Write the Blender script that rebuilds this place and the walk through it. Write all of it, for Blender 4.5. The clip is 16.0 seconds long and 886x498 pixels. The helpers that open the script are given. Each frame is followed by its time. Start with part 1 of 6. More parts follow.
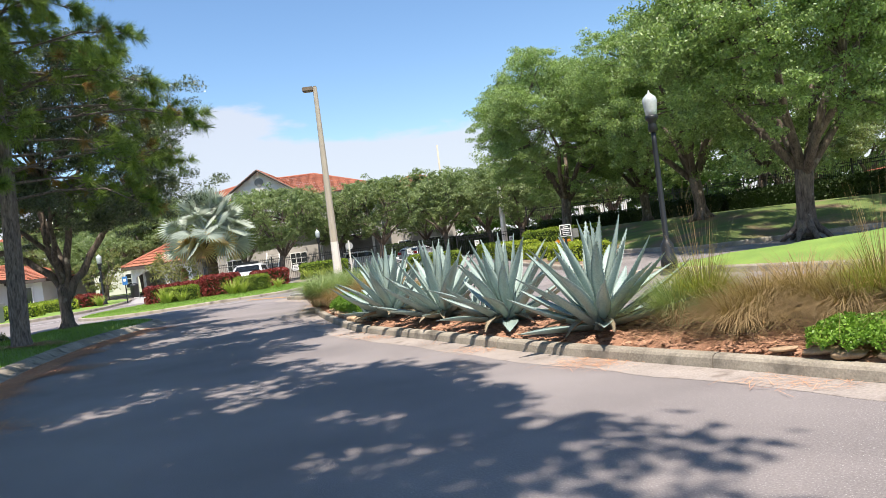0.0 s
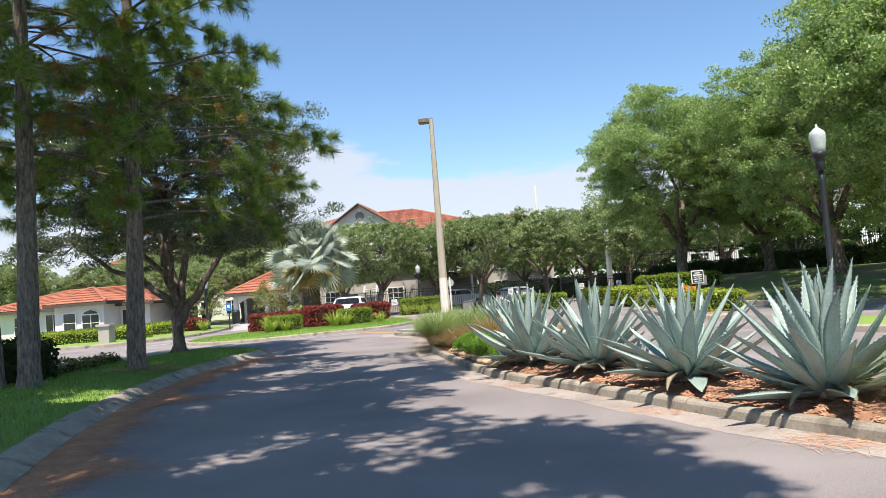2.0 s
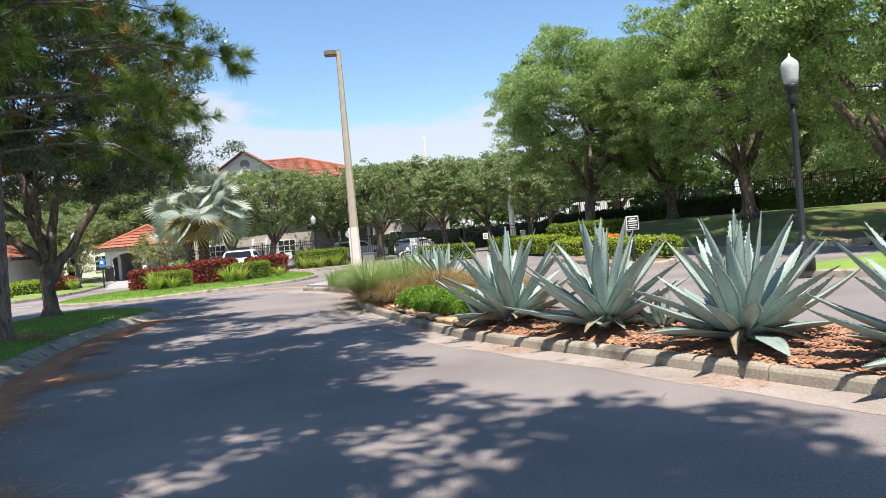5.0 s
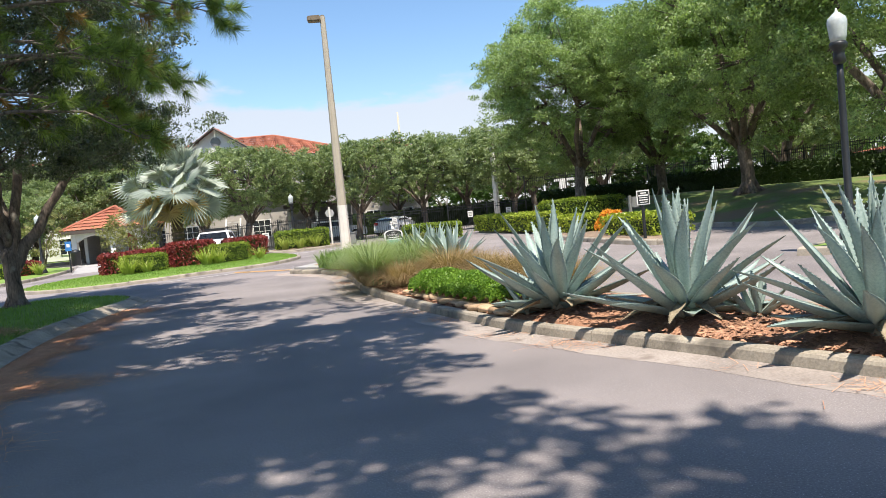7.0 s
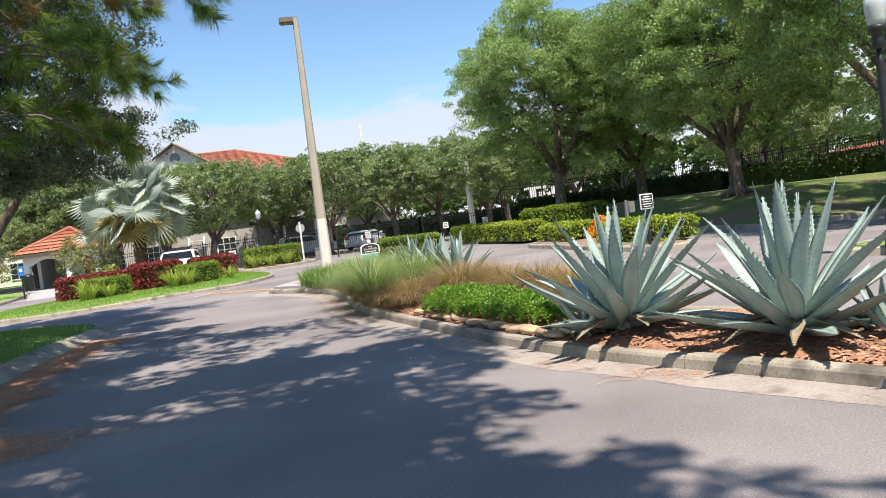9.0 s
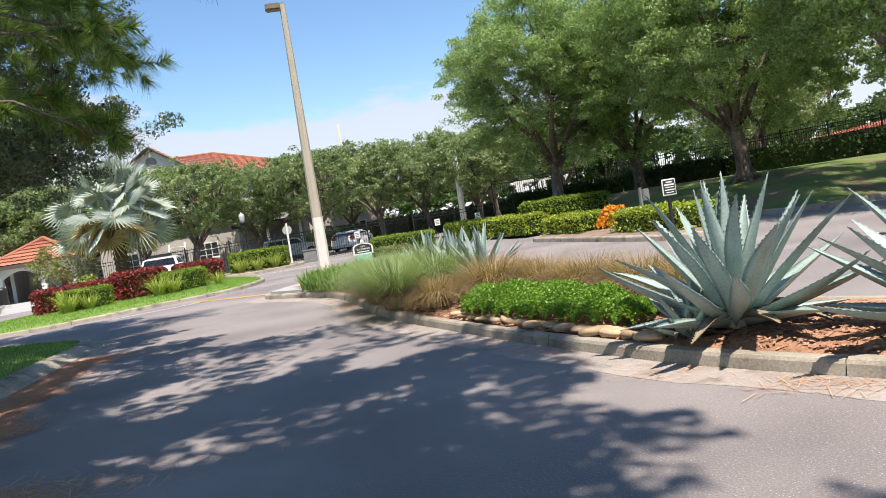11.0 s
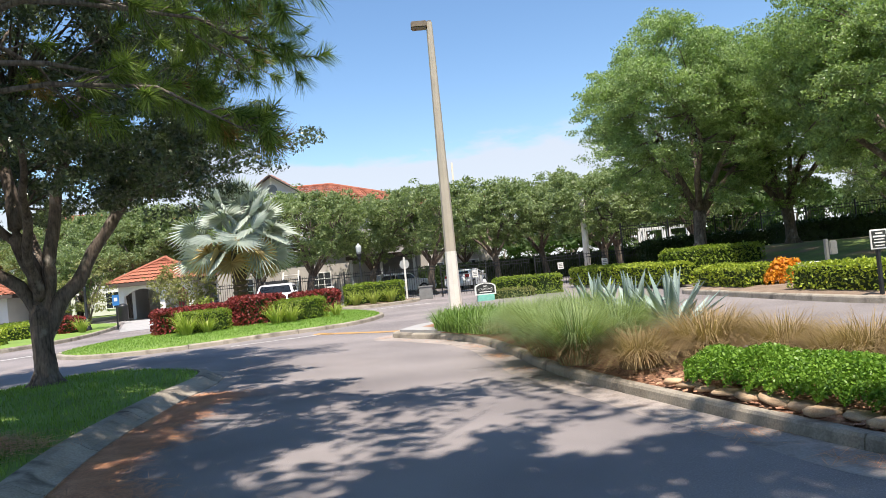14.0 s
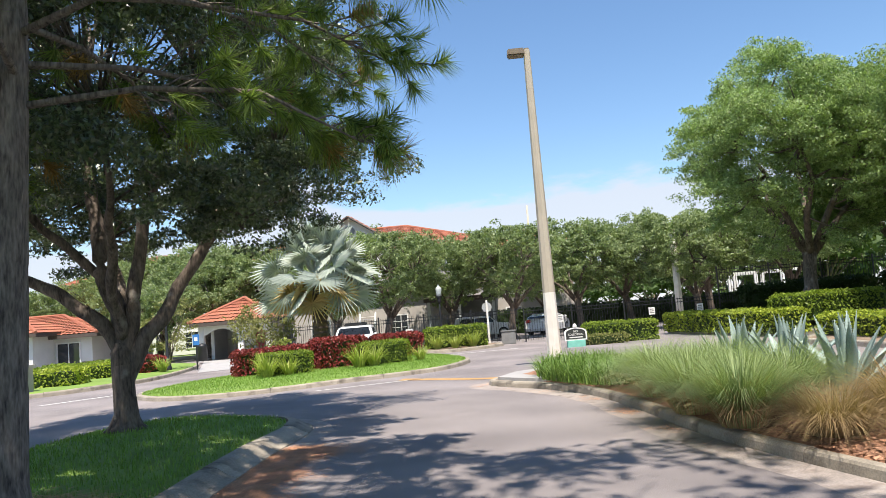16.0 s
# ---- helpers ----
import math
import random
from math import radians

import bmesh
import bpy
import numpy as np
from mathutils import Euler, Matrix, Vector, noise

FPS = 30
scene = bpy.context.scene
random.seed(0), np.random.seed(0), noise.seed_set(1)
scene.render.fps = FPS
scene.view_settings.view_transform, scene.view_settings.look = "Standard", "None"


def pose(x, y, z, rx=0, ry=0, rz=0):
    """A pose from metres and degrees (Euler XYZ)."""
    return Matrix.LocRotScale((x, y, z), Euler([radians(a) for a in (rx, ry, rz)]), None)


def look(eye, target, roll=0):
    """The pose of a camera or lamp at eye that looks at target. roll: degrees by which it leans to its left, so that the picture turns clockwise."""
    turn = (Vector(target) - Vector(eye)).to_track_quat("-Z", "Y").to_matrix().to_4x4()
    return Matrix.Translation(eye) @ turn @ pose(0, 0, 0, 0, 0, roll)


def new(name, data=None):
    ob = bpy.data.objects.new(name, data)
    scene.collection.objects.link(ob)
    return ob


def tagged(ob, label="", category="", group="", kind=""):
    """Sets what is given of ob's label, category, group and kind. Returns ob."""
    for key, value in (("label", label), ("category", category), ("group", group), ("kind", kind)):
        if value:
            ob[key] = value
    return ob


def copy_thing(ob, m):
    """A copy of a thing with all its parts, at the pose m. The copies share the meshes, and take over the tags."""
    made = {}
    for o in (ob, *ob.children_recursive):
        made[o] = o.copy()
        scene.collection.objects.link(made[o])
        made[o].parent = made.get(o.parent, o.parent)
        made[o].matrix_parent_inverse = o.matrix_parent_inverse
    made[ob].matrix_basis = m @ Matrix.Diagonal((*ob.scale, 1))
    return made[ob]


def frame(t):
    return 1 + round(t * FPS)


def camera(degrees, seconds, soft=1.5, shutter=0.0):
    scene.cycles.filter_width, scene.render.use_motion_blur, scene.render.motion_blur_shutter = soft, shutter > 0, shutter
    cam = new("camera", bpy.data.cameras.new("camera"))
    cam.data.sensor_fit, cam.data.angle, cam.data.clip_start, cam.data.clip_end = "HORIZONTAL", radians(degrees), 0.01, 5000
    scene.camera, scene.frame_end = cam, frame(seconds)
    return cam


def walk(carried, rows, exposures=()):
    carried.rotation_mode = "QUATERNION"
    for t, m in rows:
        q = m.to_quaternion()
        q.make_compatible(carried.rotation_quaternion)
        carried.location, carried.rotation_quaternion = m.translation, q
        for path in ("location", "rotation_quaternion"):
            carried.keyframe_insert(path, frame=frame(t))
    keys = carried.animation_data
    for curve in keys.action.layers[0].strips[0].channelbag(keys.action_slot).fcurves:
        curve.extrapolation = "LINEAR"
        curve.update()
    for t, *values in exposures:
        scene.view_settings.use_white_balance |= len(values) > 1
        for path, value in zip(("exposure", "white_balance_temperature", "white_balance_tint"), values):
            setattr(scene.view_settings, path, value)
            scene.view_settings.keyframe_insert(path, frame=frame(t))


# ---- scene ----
# Camera: seconds, place in metres, turn in degrees
cam = camera(61.25, 16.0, soft=0.65)
ROWS = [
    (0.0, 0.000, 0.000, 1.429, 89.41, 7.13, -0.11),
    (0.5, -0.287, 0.277, 1.442, 90.34, 5.10, 1.04),
    (1.0, -0.559, 0.561, 1.455, 91.67, 4.86, 2.38),
    (1.5, -0.792, 0.862, 1.470, 93.19, 4.85, 3.36),
    (2.0, -0.996, 1.183, 1.479, 93.13, 4.40, 6.56),
    (2.5, -1.201, 1.513, 1.472, 91.58, 5.03, 5.43),
    (3.0, -1.436, 1.862, 1.466, 89.98, 5.67, 2.29),
    (3.5, -1.688, 2.236, 1.471, 89.47, 6.77, 0.33),
    (6.0, -2.696, 4.052, 1.462, 87.69, 3.92, -3.65),
    (6.5, -2.880, 4.420, 1.471, 87.08, 4.01, -2.62),
    (7.0, -3.063, 4.806, 1.492, 86.95, 5.55, -4.86),
    (7.5, -3.261, 5.207, 1.515, 88.33, 5.72, -4.43),
    (8.0, -3.454, 5.592, 1.525, 88.33, 5.84, -4.80),
    (8.5, -3.604, 5.950, 1.523, 87.84, 6.05, -6.82),
    (11.0, -4.352, 7.752, 1.503, 87.25, 8.89, -9.67),
    (11.5, -4.481, 8.109, 1.497, 87.81, 8.63, -10.15),
    (12.0, -4.608, 8.472, 1.497, 87.83, 6.82, -9.51),
    (12.5, -4.760, 8.853, 1.511, 87.75, 6.09, -8.70),
    (13.0, -4.908, 9.220, 1.525, 89.14, 6.40, -5.78),
    (13.5, -5.055, 9.571, 1.529, 90.64, 5.43, -4.22),
    (14.0, -5.202, 9.918, 1.530, 91.43, 5.39, -1.93),
    (14.5, -5.360, 10.267, 1.528, 91.75, 4.92, 1.03),
    (15.0, -5.536, 10.608, 1.523, 92.86, 4.75, 1.06),
    (15.5, -5.706, 10.940, 1.523, 94.90, 5.53, 1.37),
    (16.0, -5.859, 11.264, 1.527, 95.28, 4.62, 3.38),
]
walk(cam, [(t, pose(*row)) for t, *row in ROWS])
# ---- end of walk ----

# ---- sky, sun, exposure ----
SHADOW_WAY, SUN_UP = (-0.10, 1.0), 66.5
world = bpy.data.worlds.new("sky")
scene.world = world
world.use_nodes = True
wn, wl = world.node_tree.nodes, world.node_tree.links
sky = wn.new("ShaderNodeTexSky")
sky.sky_type, sky.sun_disc = "NISHITA", False
sky.sun_elevation, sky.sun_rotation = radians(SUN_UP), radians(174)
sky.air_density, sky.dust_density, sky.ozone_density = 1.0, 0.3, 2.6
back = wn["Background"]
back.inputs["Strength"].default_value = 0.112
where = wn.new("ShaderNodeTexCoord")
split = wn.new("ShaderNodeSeparateXYZ")
wl.new(where.outputs["Generated"], split.inputs[0])
squash = wn.new("ShaderNodeMapping")
squash.inputs["Scale"].default_value = (2.2, 2.2, 7.0)
wl.new(where.outputs["Generated"], squash.inputs["Vector"])
puffs = wn.new("ShaderNodeTexNoise")
puffs.inputs["Scale"].default_value, puffs.inputs["Detail"].default_value, puffs.inputs["Roughness"].default_value = 1.7, 8, 0.55
wl.new(squash.outputs[0], puffs.inputs["Vector"])
# the cloud bank thins out with height above the horizon
fall = wn.new("ShaderNodeMapRange")
fall.inputs["From Min"].default_value, fall.inputs["From Max"].default_value = 0.09, 0.335
fall.inputs["To Min"].default_value, fall.inputs["To Max"].default_value = 0.30, -0.42
wl.new(split.outputs["Z"], fall.inputs["Value"])
total = wn.new("ShaderNodeMath")
wl.new(puffs.outputs["Fac"], total.inputs[0]), wl.new(fall.outputs[0], total.inputs[1])
edge = wn.new("ShaderNodeMapRange")
edge.interpolation_type = "SMOOTHSTEP"
edge.inputs["From Min"].default_value, edge.inputs["From Max"].default_value = 0.53, 0.64
edge.inputs["To Max"].default_value = 0.8
wl.new(total.outputs[0], edge.inputs["Value"])
cloudy = wn.new("ShaderNodeMix")
cloudy.data_type = "RGBA"
cloudy.inputs["B"].default_value = (4.15, 4.3, 4.75, 1)
clear = wn.new("ShaderNodeHueSaturation")
clear.inputs["Saturation"].default_value = 1.09
wl.new(sky.outputs[0], clear.inputs["Color"])
wl.new(edge.outputs[0], cloudy.inputs["Factor"]), wl.new(clear.outputs[0], cloudy.inputs["A"])
wl.new(cloudy.outputs["Result"], back.inputs["Color"])

sun = new("sun", bpy.data.lights.new("sun", "SUN"))
sun.data.energy, sun.data.angle, sun.data.color = 4.85, radians(0.53), (1.0, 0.91, 0.805)
_flat = math.hypot(*SHADOW_WAY)
_down = Vector((SHADOW_WAY[0] / _flat, SHADOW_WAY[1] / _flat, -math.tan(radians(SUN_UP))))
sun.matrix_world = look(-_down.normalized() * 60, (0, 0, 0))
scene.view_settings.exposure = 0.80


# ---- materials ----
def surface(name, light, dark, size=0.3, rough=0.8, bump=0.3, fine=None, vary=0.0, island=0.0, metal=0.0, spots=None, spec=0.5, stretch=None, flecks=None):
    """Two colours mixed by coarse and fine noise of real size; vary: change from object to object; island: from loose piece to piece."""
    m = bpy.data.materials.new(name)
    m.use_nodes = True
    n, l = m.node_tree.nodes, m.node_tree.links
    b = n["Principled BSDF"]
    b.inputs["Roughness"].default_value, b.inputs["Metallic"].default_value = rough, metal
    b.inputs["Specular IOR Level"].default_value = spec
    at = n.new("ShaderNodeTexCoord")
    place = n.new("ShaderNodeNewGeometry")
    big, small = n.new("ShaderNodeTexNoise"), n.new("ShaderNodeTexNoise")
    big.inputs["Scale"].default_value, big.inputs["Detail"].default_value = 1 / size, 5
    small.inputs["Scale"].default_value, small.inputs["Detail"].default_value = 1 / (fine or size / 9), 3
    grain = n.new("ShaderNodeMapping")
    grain.inputs["Scale"].default_value = stretch or (1, 1, 1)
    l.new(at.outputs["Object"] if stretch else place.outputs["Position"], grain.inputs["Vector"])
    for q in (big, small):
        l.new(grain.outputs[0], q.inputs["Vector"])
    ramp = n.new("ShaderNodeMapRange")
    ramp.inputs["From Min"].default_value, ramp.inputs["From Max"].default_value = 0.32, 0.68
    both = n.new("ShaderNodeMath")
    both.operation = "MULTIPLY_ADD"
    both.inputs[1].default_value = 0.55
    half = n.new("ShaderNodeMath")
    half.operation = "MULTIPLY"
    half.inputs[1].default_value = 0.45
    l.new(small.outputs["Fac"], half.inputs[0])
    l.new(big.outputs["Fac"], both.inputs[0]), l.new(half.outputs[0], both.inputs[2])
    l.new(both.outputs[0], ramp.inputs["Value"])
    mix = n.new("ShaderNodeMix")
    mix.data_type = "RGBA"
    mix.inputs["A"].default_value, mix.inputs["B"].default_value = (*dark, 1), (*light, 1)
    l.new(ramp.outputs[0], mix.inputs["Factor"])
    out = mix.outputs["Result"]
    if spots:
        colour, low, wide = spots
        stain = n.new("ShaderNodeTexNoise")
        stain.inputs["Scale"].default_value, stain.inputs["Detail"].default_value = 1 / wide, 6
        l.new(place.outputs["Position"], stain.inputs["Vector"])
        sr = n.new("ShaderNodeMapRange")
        sr.inputs["From Min"].default_value, sr.inputs["From Max"].default_value = low, low + 0.16
        l.new(stain.outputs["Fac"], sr.inputs["Value"])
        sm = n.new("ShaderNodeMix")
        sm.data_type = "RGBA"
        sm.inputs["B"].default_value = (*colour, 1)
        l.new(out, sm.inputs["A"]), l.new(sr.outputs[0], sm.inputs["Factor"])
        out = sm.outputs["Result"]
    if flecks:
        colour, wide, low = flecks
        grit = n.new("ShaderNodeTexNoise")
        grit.inputs["Scale"].default_value, grit.inputs["Detail"].default_value = 1 / wide, 1
        l.new(place.outputs["Position"], grit.inputs["Vector"])
        gr = n.new("ShaderNodeMapRange")
        gr.inputs["From Min"].default_value, gr.inputs["From Max"].default_value = low, low + 0.12
        l.new(grit.outputs["Fac"], gr.inputs["Value"])
        gm = n.new("ShaderNodeMix")
        gm.data_type = "RGBA"
        gm.inputs["B"].default_value = (*colour, 1)
        l.new(out, gm.inputs["A"]), l.new(gr.outputs[0], gm.inputs["Factor"])
        out = gm.outputs["Result"]
    if vary or island:
        hsv = n.new("ShaderNodeHueSaturation")
        vr = n.new("ShaderNodeMapRange")
        amount = vary or island
        vr.inputs["To Min"].default_value, vr.inputs["To Max"].default_value = 1 - amount, 1 + amount
        if vary:
            l.new(n.new("ShaderNodeObjectInfo").outputs["Random"], vr.inputs["Value"])
        else:
            l.new(place.outputs["Random Per Island"], vr.inputs["Value"])
        l.new(vr.outputs[0], hsv.inputs["Value"]), l.new(out, hsv.inputs["Color"])
        out = hsv.outputs["Color"]
    l.new(out, b.inputs["Base Color"])
    if bump:
        bp = n.new("ShaderNodeBump")
        bp.inputs["Strength"].default_value, bp.inputs["Distance"].default_value = bump, (fine or size / 9) * 0.6
        l.new(both.outputs[0], bp.inputs["Height"])
        l.new(bp.outputs[0], b.inputs["Normal"])
    return m


def leafy(name, light, dark, through_light=0.3, rough=0.5, patch=1.4, gloss=0.22):
    """Leaves: colour varies from leaf to leaf and in patches; some light passes through."""
    m = bpy.data.materials.new(name)
    m.use_nodes = True
    n, l = m.node_tree.nodes, m.node_tree.links
    b = n["Principled BSDF"]
    b.inputs["Roughness"].default_value = rough
    b.inputs["Specular IOR Level"].default_value = gloss
    place = n.new("ShaderNodeNewGeometry")
    big = n.new("ShaderNodeTexNoise")
    big.inputs["Scale"].default_value = 1 / patch
    l.new(place.outputs["Position"], big.inputs["Vector"])
    add = n.new("ShaderNodeMath")
    add.operation = "MULTIPLY_ADD"
    add.inputs[1].default_value, add.inputs[2].default_value = 0.6, -0.05
    l.new(place.outputs["Random Per Island"], add.inputs[0])
    sum_ = n.new("ShaderNodeMath")
    sum_.operation = "MULTIPLY_ADD"
    sum_.inputs[1].default_value = 0.5
    l.new(big.outputs["Fac"], sum_.inputs[0]), l.new(add.outputs[0], sum_.inputs[2])
    mix = n.new("ShaderNodeMix")
    mix.data_type = "RGBA"
    mix.inputs["A"].default_value, mix.inputs["B"].default_value = (*dark, 1), (*light, 1)
    l.new(sum_.outputs[0], mix.inputs["Factor"])
    l.new(mix.outputs["Result"], b.inputs["Base Color"])
    tr = n.new("ShaderNodeBsdfTranslucent")
    warm = n.new("ShaderNodeMix")
    warm.data_type, warm.blend_type = "RGBA", "MULTIPLY"
    warm.inputs["Factor"].default_value = 1
    warm.inputs["B"].default_value = (1.35, 1.5, 0.7, 1)
    l.new(mix.outputs["Result"], warm.inputs["A"]), l.new(warm.outputs["Result"], tr.inputs["Color"])
    ms = n.new("ShaderNodeMixShader")
    ms.inputs[0].default_value = through_light
    l.new(b.outputs[0], ms.inputs[1]), l.new(tr.outputs[0], ms.inputs[2])
    l.new(ms.outputs[0], n["Material Output"].inputs["Surface"])
    return m


ASPHALT = surface("asphalt", (0.292, 0.26, 0.252), (0.118, 0.104, 0.103), size=2.5, fine=0.014, rough=0.85, bump=1.0, flecks=((0.45, 0.42, 0.41), 0.010, 0.63), spots=((0.28, 0.245, 0.235), 0.56, 3.5))
CONCRETE = surface("kerb_concrete", (0.44, 0.39, 0.315), (0.19, 0.165, 0.13), size=0.5, fine=0.02, rough=0.9, bump=0.4, vary=0.10, spots=((0.12, 0.105, 0.085), 0.54, 0.35))
GUTTER = surface("gutter_concrete", (0.40, 0.35, 0.315), (0.21, 0.18, 0.16), size=0.6, fine=0.02, rough=0.9, bump=0.4, vary=0.05, spots=((0.18, 0.145, 0.125), 0.55, 0.3))
TURF = surface("turf", (0.22, 0.33, 0.06), (0.12, 0.20, 0.035), size=0.8, fine=0.03, rough=0.9, bump=0.9)
# Turf darkened in colour for the trees' shade; the brown spots are leaf litter.
SHADEDTURF = surface("shaded_turf", (0.15, 0.21, 0.05), (0.065, 0.095, 0.024), size=0.9, fine=0.04, rough=0.95, bump=0.9, spots=((0.17, 0.12, 0.075), 0.46, 1.6))
DULLMULCH = surface("dull_mulch", (0.30, 0.22, 0.16), (0.13, 0.09, 0.06), size=0.35, fine=0.025, rough=0.95, bump=1.0)
SOIL = surface("bark_mulch", (0.44, 0.24, 0.145), (0.17, 0.08, 0.045), size=0.35, fine=0.025, rough=0.95, bump=1.0)
CHIP = surface("bark_chip", (0.48, 0.27, 0.17), (0.18, 0.085, 0.048), size=0.2, fine=0.01, rough=0.9, bump=0.3, island=0.45)
NEEDLE_LITTER = surface("fallen_needles", (0.72, 0.40, 0.23), (0.45, 0.21, 0.11), size=0.3, fine=0.01, rough=0.9, bump=0, island=0.4)
BLADE = leafy("grass_blade", (0.28, 0.42, 0.085), (0.10, 0.19, 0.035), 0.3, 0.5, 0.6)
# Darker, greyer oak leaf copy: the farther oaks' shade put into the colour.
SHADEDPARKLEAF = leafy("shaded_park_oak_leaf", (0.35, 0.42, 0.19), (0.05, 0.085, 0.036), 0.34, 0.42, 1.2, 0.35)
OAKLEAF = leafy("oak_leaf", (0.41, 0.53, 0.21), (0.065, 0.115, 0.04), 0.36, 0.42, 1.2, 0.4)
# Shade-side oak leaf: the shade within the crown is put into its colour.
SHADEDOAKLEAF = leafy("shade_side_oak_leaf", (0.18, 0.235, 0.10), (0.010, 0.021, 0.009), 0.16, 0.28, 0.5, 0.8)
PINELEAF = leafy("pine_needle", (0.34, 0.45, 0.115), (0.010, 0.035, 0.014), 0.4, 0.42, 0.6)
PINEDRY = leafy("dry_pine_needle", (0.42, 0.27, 0.10), (0.16, 0.09, 0.03), 0.3, 0.6, 0.6)
AGAVE = surface("agave_skin", (0.37, 0.46, 0.415), (0.19, 0.26, 0.238), size=0.35, fine=0.02, rough=0.48, bump=0.12, island=0.2)
AGAVE_DRY = surface("dry_agave_leaf", (0.34, 0.29, 0.20), (0.14, 0.11, 0.07), size=0.15, fine=0.01, rough=0.9, bump=0.5, island=0.25)
GREENGRASS = leafy("green_fountain_grass", (0.40, 0.47, 0.23), (0.10, 0.16, 0.055), 0.28, 0.55, 0.5)
BROWNGRASS = leafy("dry_fountain_grass", (0.47, 0.35, 0.19), (0.12, 0.075, 0.036), 0.28, 0.7, 0.5)
COVER = leafy("groundcover_leaf", (0.27, 0.43, 0.06), (0.03, 0.10, 0.012), 0.28, 0.38, 0.3)
LIRIOPE = leafy("border_grass_leaf", (0.22, 0.33, 0.08), (0.06, 0.12, 0.025), 0.25, 0.42, 0.4)
HEDGELEAF = leafy("hedge_leaf", (0.30, 0.38, 0.05), (0.075, 0.13, 0.02), 0.28, 0.45, 0.5)
LIMELEAF = leafy("lime_hedge_leaf", (0.45, 0.50, 0.06), (0.13, 0.20, 0.03), 0.28, 0.45, 0.4)
# Hedge leaf with shade put into its colour: cores, fence hedges, verge shrub.
SHADEDHEDGE = leafy("shaded_hedge_leaf", (0.045, 0.075, 0.02), (0.014, 0.026, 0.008), 0.15, 0.5, 0.6)
REDLEAF = leafy("red_copperleaf", (0.36, 0.07, 0.06), (0.085, 0.018, 0.024), 0.25, 0.45, 0.3)
ORANGELEAF = leafy("croton_leaf", (0.85, 0.45, 0.05), (0.42, 0.10, 0.02), 0.25, 0.45, 0.2)
VARIEGATED = leafy("variegated_leaf", (0.50, 0.52, 0.16), (0.17, 0.26, 0.04), 0.3, 0.45, 0.3)
PALMLEAF = leafy("silver_palm_leaf", (0.60, 0.65, 0.56), (0.20, 0.25, 0.20), 0.08, 0.45, 0.4, 0.3)
PALMDRY = leafy("dry_palm_leaf", (0.66, 0.53, 0.28), (0.36, 0.26, 0.11), 0.2, 0.7, 1.0)
BUSHLEAF = leafy("thin_shrub_leaf", (0.30, 0.30, 0.12), (0.11, 0.12, 0.04), 0.3, 0.5, 0.7)
BARK = surface("oak_bark", (0.24, 0.19, 0.15), (0.03, 0.023, 0.019), size=0.12, fine=0.028, rough=0.95, bump=1.0, stretch=(1, 1, 0.25), spots=((0.34, 0.31, 0.26), 0.60, 0.3))
PINEBARK = surface("pine_bark", (0.31, 0.26, 0.22), (0.035, 0.028, 0.025), size=0.05, fine=0.02, rough=0.95, bump=1.0, stretch=(1, 1, 0.2))
PALMBARK = surface("palm_boot", (0.16, 0.11, 0.08), (0.05, 0.035, 0.025), size=0.1, fine=0.02, rough=0.95, bump=1.0)
POLE = surface("pole_concrete", (0.50, 0.45, 0.36), (0.38, 0.34, 0.27), size=0.6, fine=0.015, rough=0.85, bump=0.3)
WHITEWASH = surface("white_pole_paint", (0.78, 0.76, 0.70), (0.62, 0.60, 0.54), size=0.3, fine=0.02, rough=0.8, bump=0.15)
BLACKIRON = surface("black_painted_iron", (0.020, 0.022, 0.024), (0.010, 0.011, 0.012), size=0.3, rough=0.45, bump=0.1)
GREYIRON = surface("grey_painted_metal", (0.24, 0.24, 0.23), (0.15, 0.15, 0.145), size=0.3, rough=0.5, bump=0.1)
BRONZE = surface("bronze_fixture", (0.23, 0.18, 0.12), (0.13, 0.10, 0.07), size=0.2, rough=0.5, bump=0.1)
GALVANISED = surface("galvanised_steel", (0.52, 0.52, 0.50), (0.38, 0.38, 0.37), size=0.3, rough=0.5, bump=0.1, metal=0.4)
STUCCO = surface("white_stucco", (0.72, 0.71, 0.68), (0.58, 0.57, 0.54), size=0.9, fine=0.02, rough=0.9, bump=0.3)
GREYSTUCCO = surface("grey_stucco", (0.47, 0.44, 0.40), (0.37, 0.345, 0.31), size=1.2, fine=0.03, rough=0.9, bump=0.3)
PINKSTUCCO = surface("tan_stucco", (0.55, 0.40, 0.30), (0.44, 0.31, 0.23), size=1.2, fine=0.03, rough=0.9, bump=0.2)
TILEFAR = surface("clay_tile_roofing", (0.443, 0.164, 0.090), (0.295, 0.097, 0.060), size=1.0, fine=0.06, rough=0.8, bump=0.4, island=0.15)
FASCIA = surface("dark_trim", (0.10, 0.075, 0.06), (0.06, 0.045, 0.04), size=0.4, rough=0.7, bump=0.1)
WHITETRIM = surface("white_trim", (0.78, 0.78, 0.76), (0.66, 0.66, 0.64), size=0.4, rough=0.6, bump=0.05)
DARKGLASS = surface("window_glass", (0.030, 0.036, 0.042), (0.018, 0.022, 0.026), size=0.8, rough=0.06, bump=0, spec=0.8)
REDPAINT = surface("red_door_paint", (0.38, 0.04, 0.05), (0.28, 0.025, 0.035), size=0.4, rough=0.5, bump=0.05)
BLUESIGN = surface("blue_sign_sheet", (0.04, 0.20, 0.52), (0.03, 0.15, 0.42), size=0.2, rough=0.4, bump=0)
